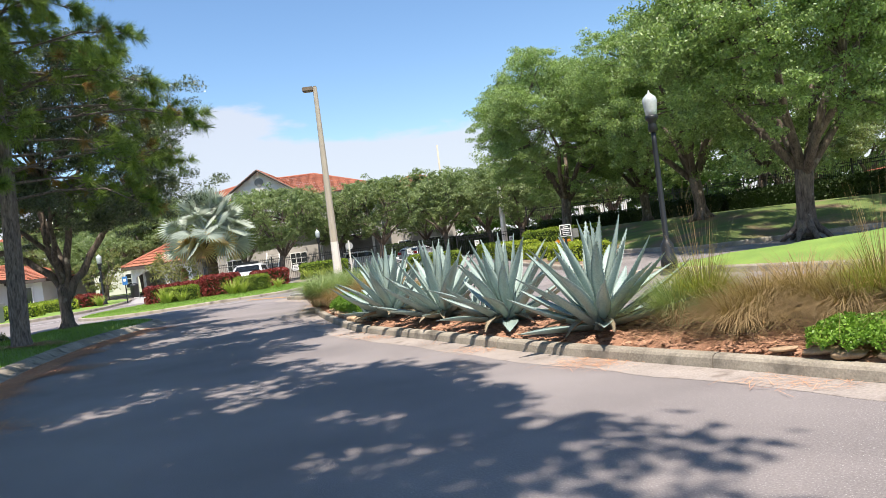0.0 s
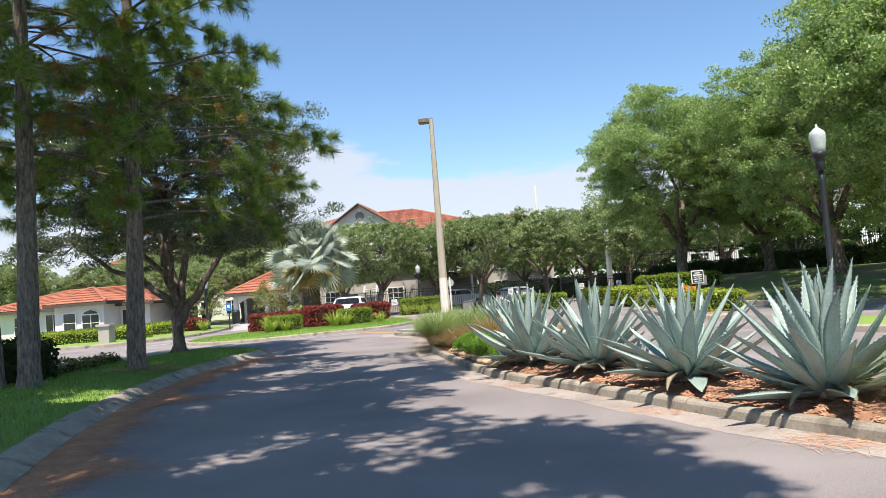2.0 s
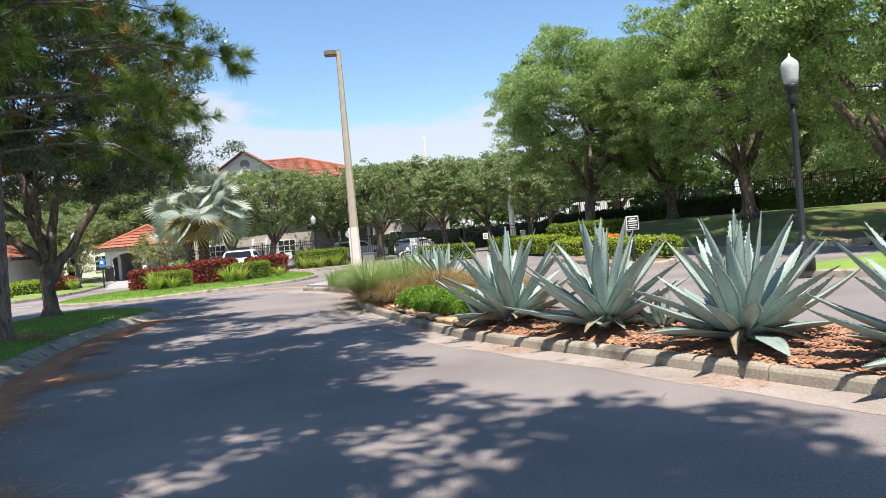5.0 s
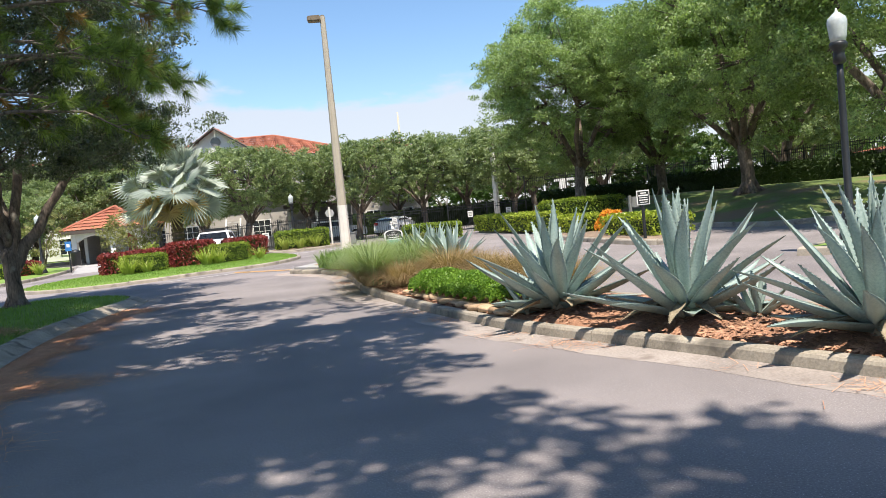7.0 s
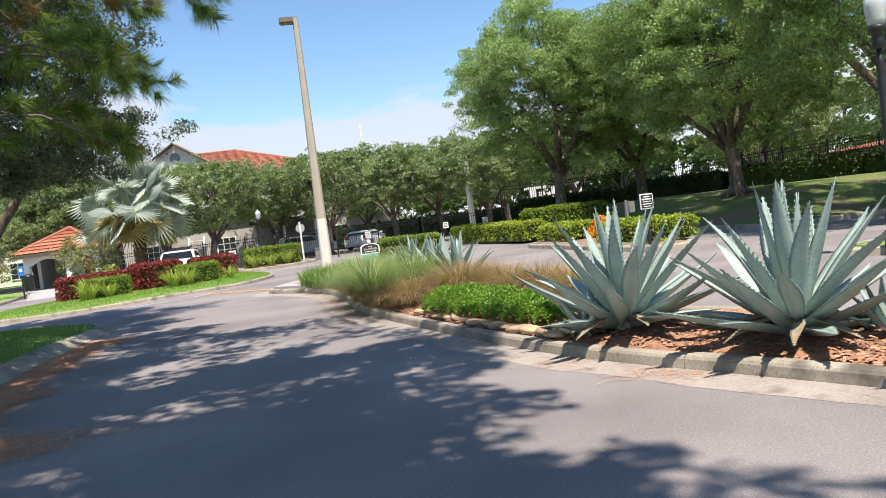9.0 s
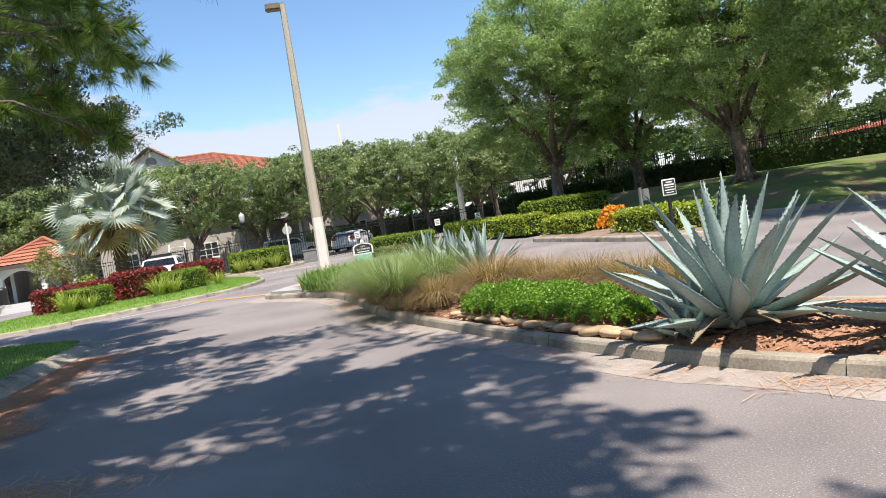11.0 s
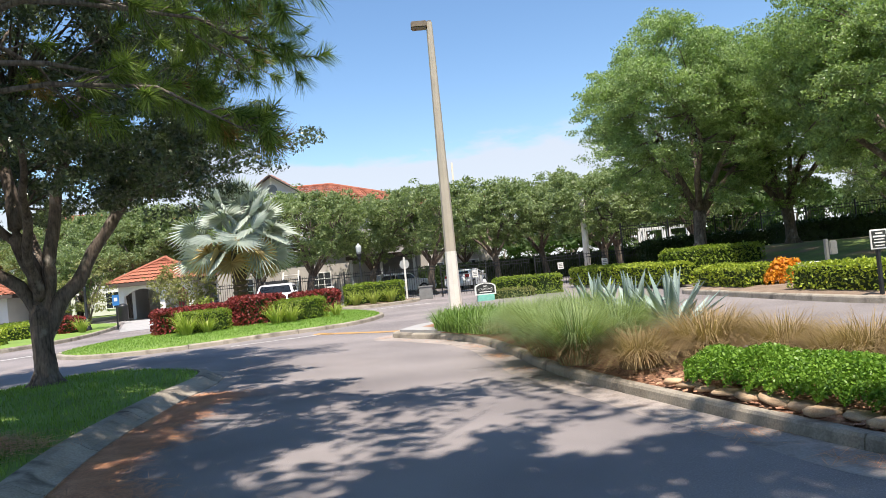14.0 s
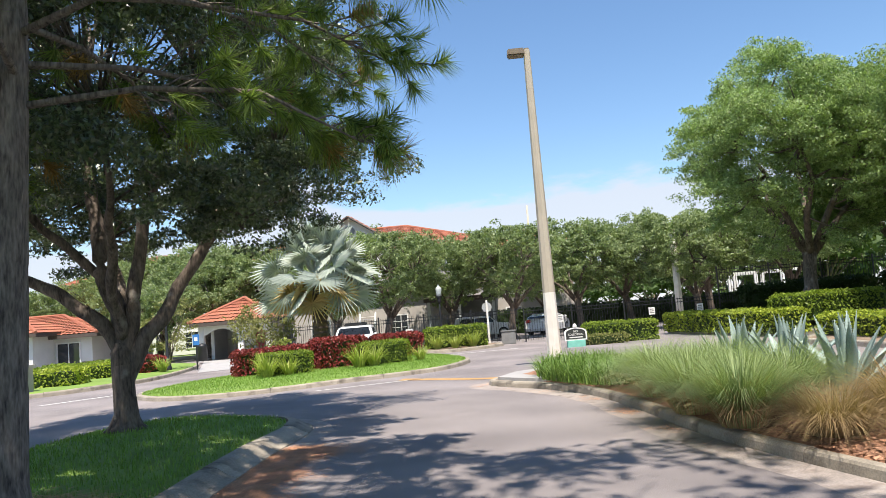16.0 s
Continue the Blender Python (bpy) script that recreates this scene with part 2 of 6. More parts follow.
SIGNBLACK = surface("black_sign_panel", (0.035, 0.038, 0.035), (0.02, 0.022, 0.02), size=0.2, rough=0.5, bump=0.05)
SIGNWHITE = surface("white_sign_paint", (0.80, 0.79, 0.74), (0.70, 0.69, 0.64), size=0.2, rough=0.5, bump=0.05)
TEAL = surface("teal_sign_base", (0.22, 0.55, 0.45), (0.14, 0.40, 0.33), size=0.15, rough=0.7, bump=0.1)
ORANGELINE = surface("worn_orange_paint", (0.52, 0.30, 0.09), (0.33, 0.20, 0.09), size=0.3, fine=0.02, rough=0.85, bump=0.2)
WHITELINE = surface("road_line_paint", (0.66, 0.65, 0.62), (0.45, 0.44, 0.42), size=0.3, fine=0.02, rough=0.8, bump=0.2)
CROSSPAVE = surface("grey_path_concrete", (0.42, 0.41, 0.40), (0.31, 0.30, 0.295), size=0.8, fine=0.02, rough=0.9, bump=0.3)
ROCK = surface("orange_field_stone", (0.54, 0.39, 0.25), (0.30, 0.19, 0.11), size=0.12, fine=0.012, rough=0.9, bump=0.8, vary=0.25)
CARWHITE = surface("white_car_paint", (0.76, 0.77, 0.78), (0.70, 0.71, 0.72), size=0.8, rough=0.2, bump=0)
RUBBER = surface("tyre_rubber", (0.025, 0.025, 0.025), (0.015, 0.015, 0.015), size=0.1, rough=0.9, bump=0.2)
ALLOY = surface("alloy_rim", (0.5, 0.5, 0.52), (0.35, 0.35, 0.37), size=0.1, rough=0.3, bump=0, metal=0.8)
LAMPGLASS = surface("ribbed_lamp_glass", (0.55, 0.59, 0.58), (0.38, 0.42, 0.42), size=0.08, rough=0.18, bump=0.2)
REDLIGHT = surface("red_lens", (0.40, 0.02, 0.02), (0.30, 0.015, 0.015), size=0.1, rough=0.2, bump=0)
TERRACOTTA = surface("terracotta_pot", (0.46, 0.17, 0.09), (0.33, 0.11, 0.06), size=0.15, rough=0.8, bump=0.2)
FARGREEN = leafy("far_woodland_leaf", (0.10, 0.15, 0.05), (0.035, 0.06, 0.02), 0.2, 0.6, 3.0)


# ---- builders ----
def link_mesh(name, verts, faces, material, parent=None, label="", smooth=False):
    """One mesh object from arrays of corners and of faces with equal corner counts."""
    me = bpy.data.meshes.new(name)
    verts = np.asarray(verts, dtype=np.float32).reshape(-1, 3)
    if isinstance(faces, np.ndarray):
        count, k = faces.shape
        me.vertices.add(len(verts))
        me.vertices.foreach_set("co", verts.ravel())
        me.loops.add(count * k)
        me.loops.foreach_set("vertex_index", faces.astype(np.int32).ravel())
        me.polygons.add(count)
        me.polygons.foreach_set("loop_start", np.arange(0, count * k, k, dtype=np.int32))
        me.update(calc_edges=True)
    else:
        me.from_pydata([tuple(v) for v in verts.tolist()], [], faces)
        me.update()
    me.materials.append(material)
    if smooth:
        me.polygons.foreach_set("use_smooth", np.ones(len(me.polygons), dtype=bool))
    ob = new(name, me)
    if parent is not None:
        ob.parent = parent
    if label:
        ob["label"] = label
    return ob


def part(name, bm, material, parent=None, label="", smooth=False):
    me = bpy.data.meshes.new(name)
    bmesh.ops.recalc_face_normals(bm, faces=bm.faces)
    if smooth:
        for f in bm.faces:
            f.smooth = True
    bm.to_mesh(me)
    bm.free()
    me.materials.append(material)
    ob = new(name, me)
    if parent is not None:
        ob.parent = parent
    if label:
        ob["label"] = label
    return ob


def thing(name, m, label, category, group="", kind=""):
    ob = new(name)
    ob.empty_display_size = 0.2
    ob.matrix_world = m
    return tagged(ob, label, category, group, kind)


def box(bm, x0, y0, z0, x1, y1, z1, bevel=0.0):
    made = bmesh.ops.create_cube(bm, size=1, matrix=Matrix.Translation(((x0 + x1) / 2, (y0 + y1) / 2, (z0 + z1) / 2)) @ Matrix.Diagonal((abs(x1 - x0), abs(y1 - y0), abs(z1 - z0), 1)))
    if bevel:
        bmesh.ops.bevel(bm, geom=list({e for v in made["verts"] for e in v.link_edges}), offset=bevel, segments=2, affect="EDGES")
    return bm


def tube(bm, path, radii, sides=8, cap=True):
    """A round bar along a path with a radius at each point."""
    rings = []
    for i, p in enumerate(path):
        p = Vector(p)
        a, b = Vector(path[max(i - 1, 0)]), Vector(path[min(i + 1, len(path) - 1)])
        q = (b - a).to_track_quat("Z", "Y")
        rings.append([bm.verts.new(p + q @ Vector((radii[i] * math.cos(2 * math.pi * k / sides), radii[i] * math.sin(2 * math.pi * k / sides), 0))) for k in range(sides)])
    for r0, r1 in zip(rings, rings[1:]):
        for k in range(sides):
            bm.faces.new((r0[k], r0[(k + 1) % sides], r1[(k + 1) % sides], r1[k]))
    if cap:
        bm.faces.new(rings[0][::-1]), bm.faces.new(rings[-1])
    return bm


def gnarled(path, step, amp, seed):
    """The path made finer, with bends of its own."""
    q, out = [Vector(p) for p in path], []
    for i in range(len(q) - 1):
        p0, p1, p2, p3 = q[max(i - 1, 0)], q[i], q[i + 1], q[min(i + 2, len(q) - 1)]
        m = max(1, int((p2 - p1).length / step))
        for k in range(m):
            u = k / m
            p = ((p1 * 2) + (p2 - p0) * u + (p0 * 2 - p1 * 5 + p2 * 4 - p3) * u * u + (p1 * 3 - p0 - p2 * 3 + p3) * u ** 3) * 0.5
            out.append(p + amp * noise.noise_vector((p.x * 1.6 + seed, p.y * 1.6, p.z * 1.6)))
    return out + [q[-1]]


def furrowed(bm, path, radii, sides, step, depth, seed, rough=9.0):
    """A trunk whose bark stands out in broken upright plates."""
    length = [0.0]
    for a, b in zip(path, path[1:]):
        length.append(length[-1] + (Vector(b) - Vector(a)).length)
    n = max(2, int(length[-1] / step))
    rings = []
    for j in range(n + 1):
        s = length[-1] * j / n
        i = max(k for k in range(len(path) - 1) if length[k] <= s + 1e-9)
        u = min(1.0, (s - length[i]) / (length[i + 1] - length[i]))
        c = Vector(path[i]).lerp(Vector(path[i + 1]), u)
        r = radii[i] + (radii[i + 1] - radii[i]) * u
        ring = []
        for k in range(sides):
            a = 2 * math.pi * k / sides
            o = Vector((math.cos(a), math.sin(a), 0))
            f = noise.noise((o.x * rough * 0.35 + seed, o.y * rough * 0.35, s * 2.2)) * 1.3
            f = min(0.35, abs(f)) / 0.35 + 0.25 * noise.noise((o.x * 6, o.y * 6, s * 14))
            lump = 0.06 * noise.noise((o.x * 0.9, o.y * 0.9 + seed, s * 1.1))
            ring.append(bm.verts.new(c + o * (r * (1 + lump) + depth * (f - 0.7))))
        rings.append(ring)
    for r0, r1 in zip(rings, rings[1:]):
        for k in range(sides):
            bm.faces.new((r0[k], r0[(k + 1) % sides], r1[(k + 1) % sides], r1[k]))
    bm.faces.new(rings[0][::-1]), bm.faces.new(rings[-1])


def lathe(bm, rows, sides=16):
    return tube(bm, [(0, 0, z) for r, z in rows], [max(r, 0.001) for r, z in rows], sides)


def outline(points, step=0.5):
    """A smooth closed line through the points (Catmull-Rom)."""
    out, n = [], len(points)
    for i in range(n):
        p0, p1, p2, p3 = (Vector(points[(i + k) % n]) for k in (-1, 0, 1, 2))
        m = max(1, int((p2 - p1).length / step))
        for j in range(m):
            t = j / m
            out.append(0.5 * ((2 * p1) + (p2 - p0) * t + (2 * p0 - 5 * p1 + 4 * p2 - p3) * t * t + (3 * p1 - p0 - 3 * p2 + p3) * t ** 3))
    return out


def inset(line, d):
    """The closed line moved d metres to its inner (left) side."""
    n, out = len(line), []
    for i in range(n):
        t = (line[(i + 1) % n] - line[i - 1]).normalized()
        out.append(line[i] + Vector((-t.y, t.x)) * d)
    return out


def inside(px, py, line):
    """For arrays of points: whether they lie within the closed line."""
    xs, ys = np.array([p[0] for p in line]), np.array([p[1] for p in line])
    hit_ = np.zeros(len(px), dtype=bool)
    for i in range(len(xs)):
        x0, y0, x1, y1 = xs[i - 1], ys[i - 1], xs[i], ys[i]
        if y0 == y1:
            continue
        cross = ((y0 > py) != (y1 > py)) & (px < (x1 - x0) * (py - y0) / (y1 - y0) + x0)
        hit_ ^= cross
    return hit_


def scatter(rng, line, count):
    xs, ys = [p[0] for p in line], [p[1] for p in line]
    got = np.zeros((0, 2))
    while len(got) < count:
        px, py = rng.uniform(min(xs), max(xs), count * 2), rng.uniform(min(ys), max(ys), count * 2)
        ok = inside(px, py, line)
        got = np.vstack([got, np.stack([px[ok], py[ok]], 1)])
    return got[:count]


def kerbed(name, points, fill, fill_name, label, height=0.15, width=0.16, mound=0.06, gutter=0.0, piece=1.5, sloped=False):
    """An island: kerb stones end to end round a closed line, a gutter strip outside and a mounded surface inside."""
    line = outline(points, 0.25)
    area = sum(line[i - 1].x * line[i].y - line[i].x * line[i - 1].y for i in range(len(line)))
    if area < 0:
        line.reverse()
    root = tagged(new(name), label, "kerb", kind="structure")
    rng = random.Random(len(line))
    inner, n = inset(line, width), len(line)
    outer = inset(line, -gutter) if gutter else line
    i = 0
    while i < n:
        j = min(n, i + max(2, int(piece / 0.25)))
        idx = [k % n for k in range(i, j + 1)]
        v, f = [], []
        dz = rng.uniform(-0.008, 0.008)
        for q, k in enumerate(idx):
            a, b = line[k], inner[k]
            if q in (0, len(idx) - 1):          # a narrow open joint between two stones
                other = line[idx[1]] if q == 0 else line[idx[-2]]
                a = a + (other - a).normalized() * 0.006
                oi = inner[idx[1]] if q == 0 else inner[idx[-2]]
                b = b + (oi - b).normalized() * 0.006
            way = (b - a).normalized()
            prof = [(0.0, -0.03), (0.018, height * 0.72), (0.035, height * 0.92), (0.065, height + dz), (width - 0.02, height + dz), (width, height - 0.02 + dz), (width, -0.03)]
            if sloped:                         # a low rolled kerb that a wheel can climb
                prof = [(0.0, -0.03), (0.012, 0.025), (0.10, height * 0.36), (0.19, height * 0.78), (0.25, height * 0.96), (width - 0.03, height + dz), (width, -0.03)]
            v += [(*(a + way * o), z) for o, z in prof]
        for q in range(len(idx) - 1):
            for s in range(6):
                f.append((q * 7 + s, q * 7 + s + 1, q * 7 + s + 8, q * 7 + s + 7))
        f += [tuple(range(7)), tuple(range(len(v) - 1, len(v) - 8, -1))]
        link_mesh("kerb_stone", v, f, CONCRETE, root)
        i = j
    if gutter:
        i = 0
        while i < n:
            j = min(n, i + int(3.0 / 0.25))
            v, f = [], []
            for k in range(i, j + 1):
                wob = 0.03 * math.sin(k * 0.9) + rng.uniform(-0.015, 0.015)
                o = outer[k % n] + (outer[k % n] - line[k % n]).normalized() * wob
                v += [(*line[k % n], 0.010), (*o, 0.002)]
            for q in range(j - i):
                f.append((2 * q, 2 * q + 1, 2 * q + 3, 2 * q + 2))
            link_mesh("gutter_slab", v, f, GUTTER, root)
            i = j
    # surface inside: rings from the kerb to the middle line
    v, f, rings = [], [], [0.0, 0.12, 0.35, 0.8]
    g = 0.3
    xs, ys = [p.x for p in inner], [p.y for p in inner]
    nx, ny = int((max(xs) - min(xs)) / g) + 2, int((max(ys) - min(ys)) / g) + 2
    gx, gy = np.meshgrid(min(xs) + np.arange(nx) * g, min(ys) + np.arange(ny) * g)
    px, py = gx.ravel(), gy.ravel()
    poly = np.array([(p.x, p.y) for p in inner])
    dist = np.sqrt(((px[:, None] - poly[None, ::2, 0]) ** 2 + (py[:, None] - poly[None, ::2, 1]) ** 2).min(1))
    ok = inside(px, py, inner)
    bm = bmesh.new()
    rim = [bm.verts.new((p.x, p.y, height - 0.025)) for p in inner]
    cells = {}
    for k in np.nonzero(ok & (dist > 0.16))[0]:
        h = height - 0.02 + mound * (1 - math.exp(-dist[k] / 0.6)) + 0.018 * noise.noise((px[k] * 1.5, py[k] * 1.5, 0))
        cells[k] = bm.verts.new((px[k], py[k], h))
    for k in cells:
        if k + 1 in cells and k + nx in cells and k + nx + 1 in cells:
            bm.faces.new((cells[k], cells[k + 1], cells[k + nx + 1], cells[k + nx]))
    edges = [e for e in bm.edges if e.is_boundary]
    rim_edges = [bm.edges.new((rim[i - 1], rim[i])) for i in range(n)]
    bmesh.ops.delete(bm, geom=[w for w in cells.values() if not w.link_faces], context="VERTS")
    bmesh.ops.triangle_fill(bm, use_beauty=True, use_dissolve=False, edges=[e for e in bm.edges if not e.link_faces or e.is_boundary])
    part(fill_name, bm, fill, root, smooth=True)
    return root, inner


def bed_height(line, height, mound):
    poly = np.array([(p.x, p.y) for p in line])
    return lambda x, y: height - 0.02 + mound * (1 - math.exp(-math.sqrt(((poly[:, 0] - x) ** 2 + (poly[:, 1] - y) ** 2).min()) / 0.6))


def blades(rng, base, height, width, lean, material, name, parent=None, label="", droop=0.6, segs=3, spread=None):
    """Many bent blades, each a tapering strip; base: array of roots (x, y, z); spread: outward directions for clumps."""
    n = len(base)
    h = height * rng.uniform(0.6, 1.1, n)
    az = rng.uniform(0, 2 * np.pi, n) if spread is None else spread
    ln = lean * rng.uniform(0.3, 1.2, n)
    side = np.stack([-np.sin(az), np.cos(az), np.zeros(n)], 1)
    out = np.stack([np.cos(az), np.sin(az), np.zeros(n)], 1)
    verts = np.zeros((n, segs * 2 + 1, 3))
    for s in range(segs + 1):
        t = s / segs
        p = base + out * (h * ln * (t ** 1.6))[:, None] + np.array([0, 0, 1]) * (h * (t - droop * ln * t ** 2.6))[:, None]
        w = width * (1 - t) ** 0.7 / 2
        if s == segs:
            verts[:, -1] = p
        else:
            verts[:, 2 * s], verts[:, 2 * s + 1] = p - side * w, p + side * w
    k = segs * 2 + 1
    tri = []
    for s in range(segs - 1):
        a = 2 * s
        tri += [(a, a + 1, a + 3), (a, a + 3, a + 2)]
    tri.append((2 * segs - 2, 2 * segs - 1, 2 * segs))
    tri = np.array(tri)
    faces = (np.arange(n) * k)[:, None, None] + tri[None]
    return link_mesh(name, verts.reshape(-1, 3), faces.reshape(-1, 3), material, parent, label)


def leaves(rng, places, size, material, name, parent=None, label="", normals=None, long=1.7, loose=1.0, corners=4):
    """Many small folded leaves at the given places; loose: how far they stray from the given normals."""
    n = len(places)
    a = rng.normal(size=(n, 3))
    if normals is not None:
        a = a * loose + normals * 0.55
    a /= np.linalg.norm(a, axis=1)[:, None] + 1e-9
    r = rng.normal(size=(n, 3))
    u = np.cross(a, r)
    u /= np.linalg.norm(u, axis=1)[:, None] + 1e-9
    w = np.cross(a, u)
    s = (size * rng.uniform(0.6, 1.35, n))[:, None]
    L_, W_ = u * s * long / 2, w * s / 2
    if corners == 3:
        verts = np.stack([places - L_ - W_, places - L_ + W_, places + L_ + a * s * 0.2], 1)
    else:
        verts = np.stack([places - L_, places - W_ + a * s * 0.12, places + L_, places + W_ + a * s * 0.12], 1)
    faces = np.arange(n * corners).reshape(n, corners)
    return link_mesh(name, verts.reshape(-1, 3), faces, material, parent, label)


def broadleaf(name, m, label, height, radius, trunk, fork, seed, count, leaf, material, clusters=70, bark=None, lift=0.0, group="", puff=0.17, skirt=0, boughs=(), sprays=9):
    """A tree: tapered trunk, limbs that fork, twigs, and a crown of leaf clumps with gaps between."""
    rng = np.random.default_rng(seed)
    bark = bark or BARK
    root = thing(name, m, label, "tree", group)
    bm = bmesh.new()
    tw = trunk
    lean = rng.uniform(-0.25, 0.25, 2) * (0.1 if boughs else 1.0)
    spine = [(0, 0, -0.25), (0, 0, 0.0), (0.02, 0, 0.18), (lean[0] * 0.3, lean[1] * 0.3, fork * 0.5), (lean[0], lean[1], fork), (lean[0] * 1.2, lean[1] * 1.2, fork * 1.12)]
    girth = [tw * 1.7, tw * 1.45, tw * 1.12, tw * 0.98, tw * 1.02, tw * 0.7]
    if boughs:
        furrowed(bm, spine, girth, 36, 0.04, 0.009, seed, 9.0)
    else:
        tube(bm, spine, girth, 12)
    for k in range(7):                 # roots that flare into the ground
        az = k * 0.9 + rng.uniform(-0.2, 0.2)
        o = Vector((math.cos(az), math.sin(az), 0))
        tube(bm, [o * tw * 0.55 + Vector((0, 0, tw * 1.9)), o * tw * 1.15 + Vector((0, 0, tw * 0.55)), o * tw * 2.1 + Vector((0, 0, -0.02)), o * tw * 3.0 + Vector((0, 0, -0.25))], [tw * 0.42, tw * 0.46, tw * 0.36, tw * 0.2], 7)
    part("trunk", bm, bark, root, smooth=True)
    base = fork * 0.95 + lift
    cz, hz_ = (base + height) / 2, (height - base) / 2
    # clump centres in an uneven egg
    cent = []
    while len(cent) < clusters:
        d = rng.normal(size=3)
        d /= np.linalg.norm(d)
        r = rng.uniform(0.35, 1.0) ** 0.42
        bulge = 0.86 + 0.28 * noise.noise((d[0] * 1.7 + seed, d[1] * 1.7, d[2] * 1.7))
        flat = math.hypot(d[0], d[1]) + 1e-6
        wide = (1 - abs(d[2]) ** 2.6) ** 0.45 / flat if d[2] < 0.2 else 1.0
        cent.append((d[0] * radius * r * bulge * wide, d[1] * radius * r * bulge * wide, cz + d[2] * hz_ * r * bulge))
    for i in range(skirt):             # boughs that hang low at the rim
        az = 2 * math.pi * i / skirt + rng.uniform(-0.2, 0.2)
        rr = radius * rng.uniform(0.35, 0.98)
        cent.append((math.cos(az) * rr, math.sin(az) * rr, base + rng.uniform(0.3, 1.9)))
    cent = np.array(cent)
    clusters = len(cent)
    limbs = max(5, int(radius * 1.4))
    top = Vector((lean[0] * 1.1, lean[1] * 1.1, fork))
    ends = []
    for path, thick in boughs:         # limbs with a course of their own
        bm = bmesh.new()
        fine = gnarled(path, 0.16, 0.11, thick * 90)
        tube(bm, fine, [thick * (1 - 0.72 * k / len(fine)) * (1 + 0.16 * noise.noise((k * 0.7, thick * 50, 0))) for k in range(len(fine))], 10)
        q = [Vector(p) for p in path]
        ends += [(q[-1], thick * 0.28, bm), (q[-2], thick * 0.3, bm), (q[-3], thick * 0.3, bm)]
    for i in range(0 if boughs else limbs):
        az = 2 * math.pi * (i + rng.uniform(-0.3, 0.3)) / limbs
        reach, rise = radius * rng.uniform(0.35, 0.62), (height - fork) * rng.uniform(0.30, 0.62)
        a = top + Vector((math.cos(az) * reach * 0.35, math.sin(az) * reach * 0.35, rise * 0.35))
        b = top + Vector((math.cos(az + 0.15) * reach * 0.7, math.sin(az + 0.15) * reach * 0.7, rise * 0.7))
        c = top + Vector((math.cos(az) * reach, math.sin(az) * reach, rise))
        bm = bmesh.new()
        tube(bm, [top - Vector((0, 0, 0.2)), a, b, c], [tw * 0.62, tw * 0.46, tw * 0.34, tw * 0.2], 7)
        ends += [(b, tw * 0.22, bm), (c, tw * 0.2, bm), (a, tw * 0.2, bm)]
    for q in cent:
        e, r, bm = min(ends, key=lambda k: (k[0] - Vector(q)).length)
        mid = (e + Vector(q)) / 2 + Vector(rng.uniform(-0.25, 0.25, 3))
        tube(bm, [e, mid, Vector(q)], [r, r * 0.55, r * 0.15], 4, cap=False)
    for e, r, bm in ends[::3]:
        part("limb", bm, bark, root, smooth=True)
    per = count // clusters
    pts, nrm = [], []
    for q in cent:                     # every clump is a handful of leafy sprays round its twig
        rr = radius * puff * rng.uniform(0.7, 1.4)
        way = rng.normal(size=(sprays, 3)) + np.array([0, 0, 0.35])
        way /= np.linalg.norm(way, axis=1)[:, None]
        hub = way * (rr * rng.uniform(0.45, 1.1, sprays))[:, None] * np.array([1.15, 1.15, 0.85])
        k = rng.integers(0, sprays, per)
        d = rng.normal(size=(per, 3))
        d /= np.linalg.norm(d, axis=1)[:, None]
        d *= (rr * 0.42 * rng.uniform(0.05, 1.0, per) ** 0.5)[:, None]
        pts.append(q + hub[k] + d * np.array([1.2, 1.2, 0.6]))
        nrm.append(way[k] * 0.7 + d / (rr * 0.42) * 0.5 + (q - np.array([0, 0, cz])) / radius * 0.5 + np.array([0, 0, 0.4]))
    leaves(rng, np.vstack(pts), leaf, material, "crown", root, normals=np.vstack(nrm), loose=0.8, corners=3)
    return root


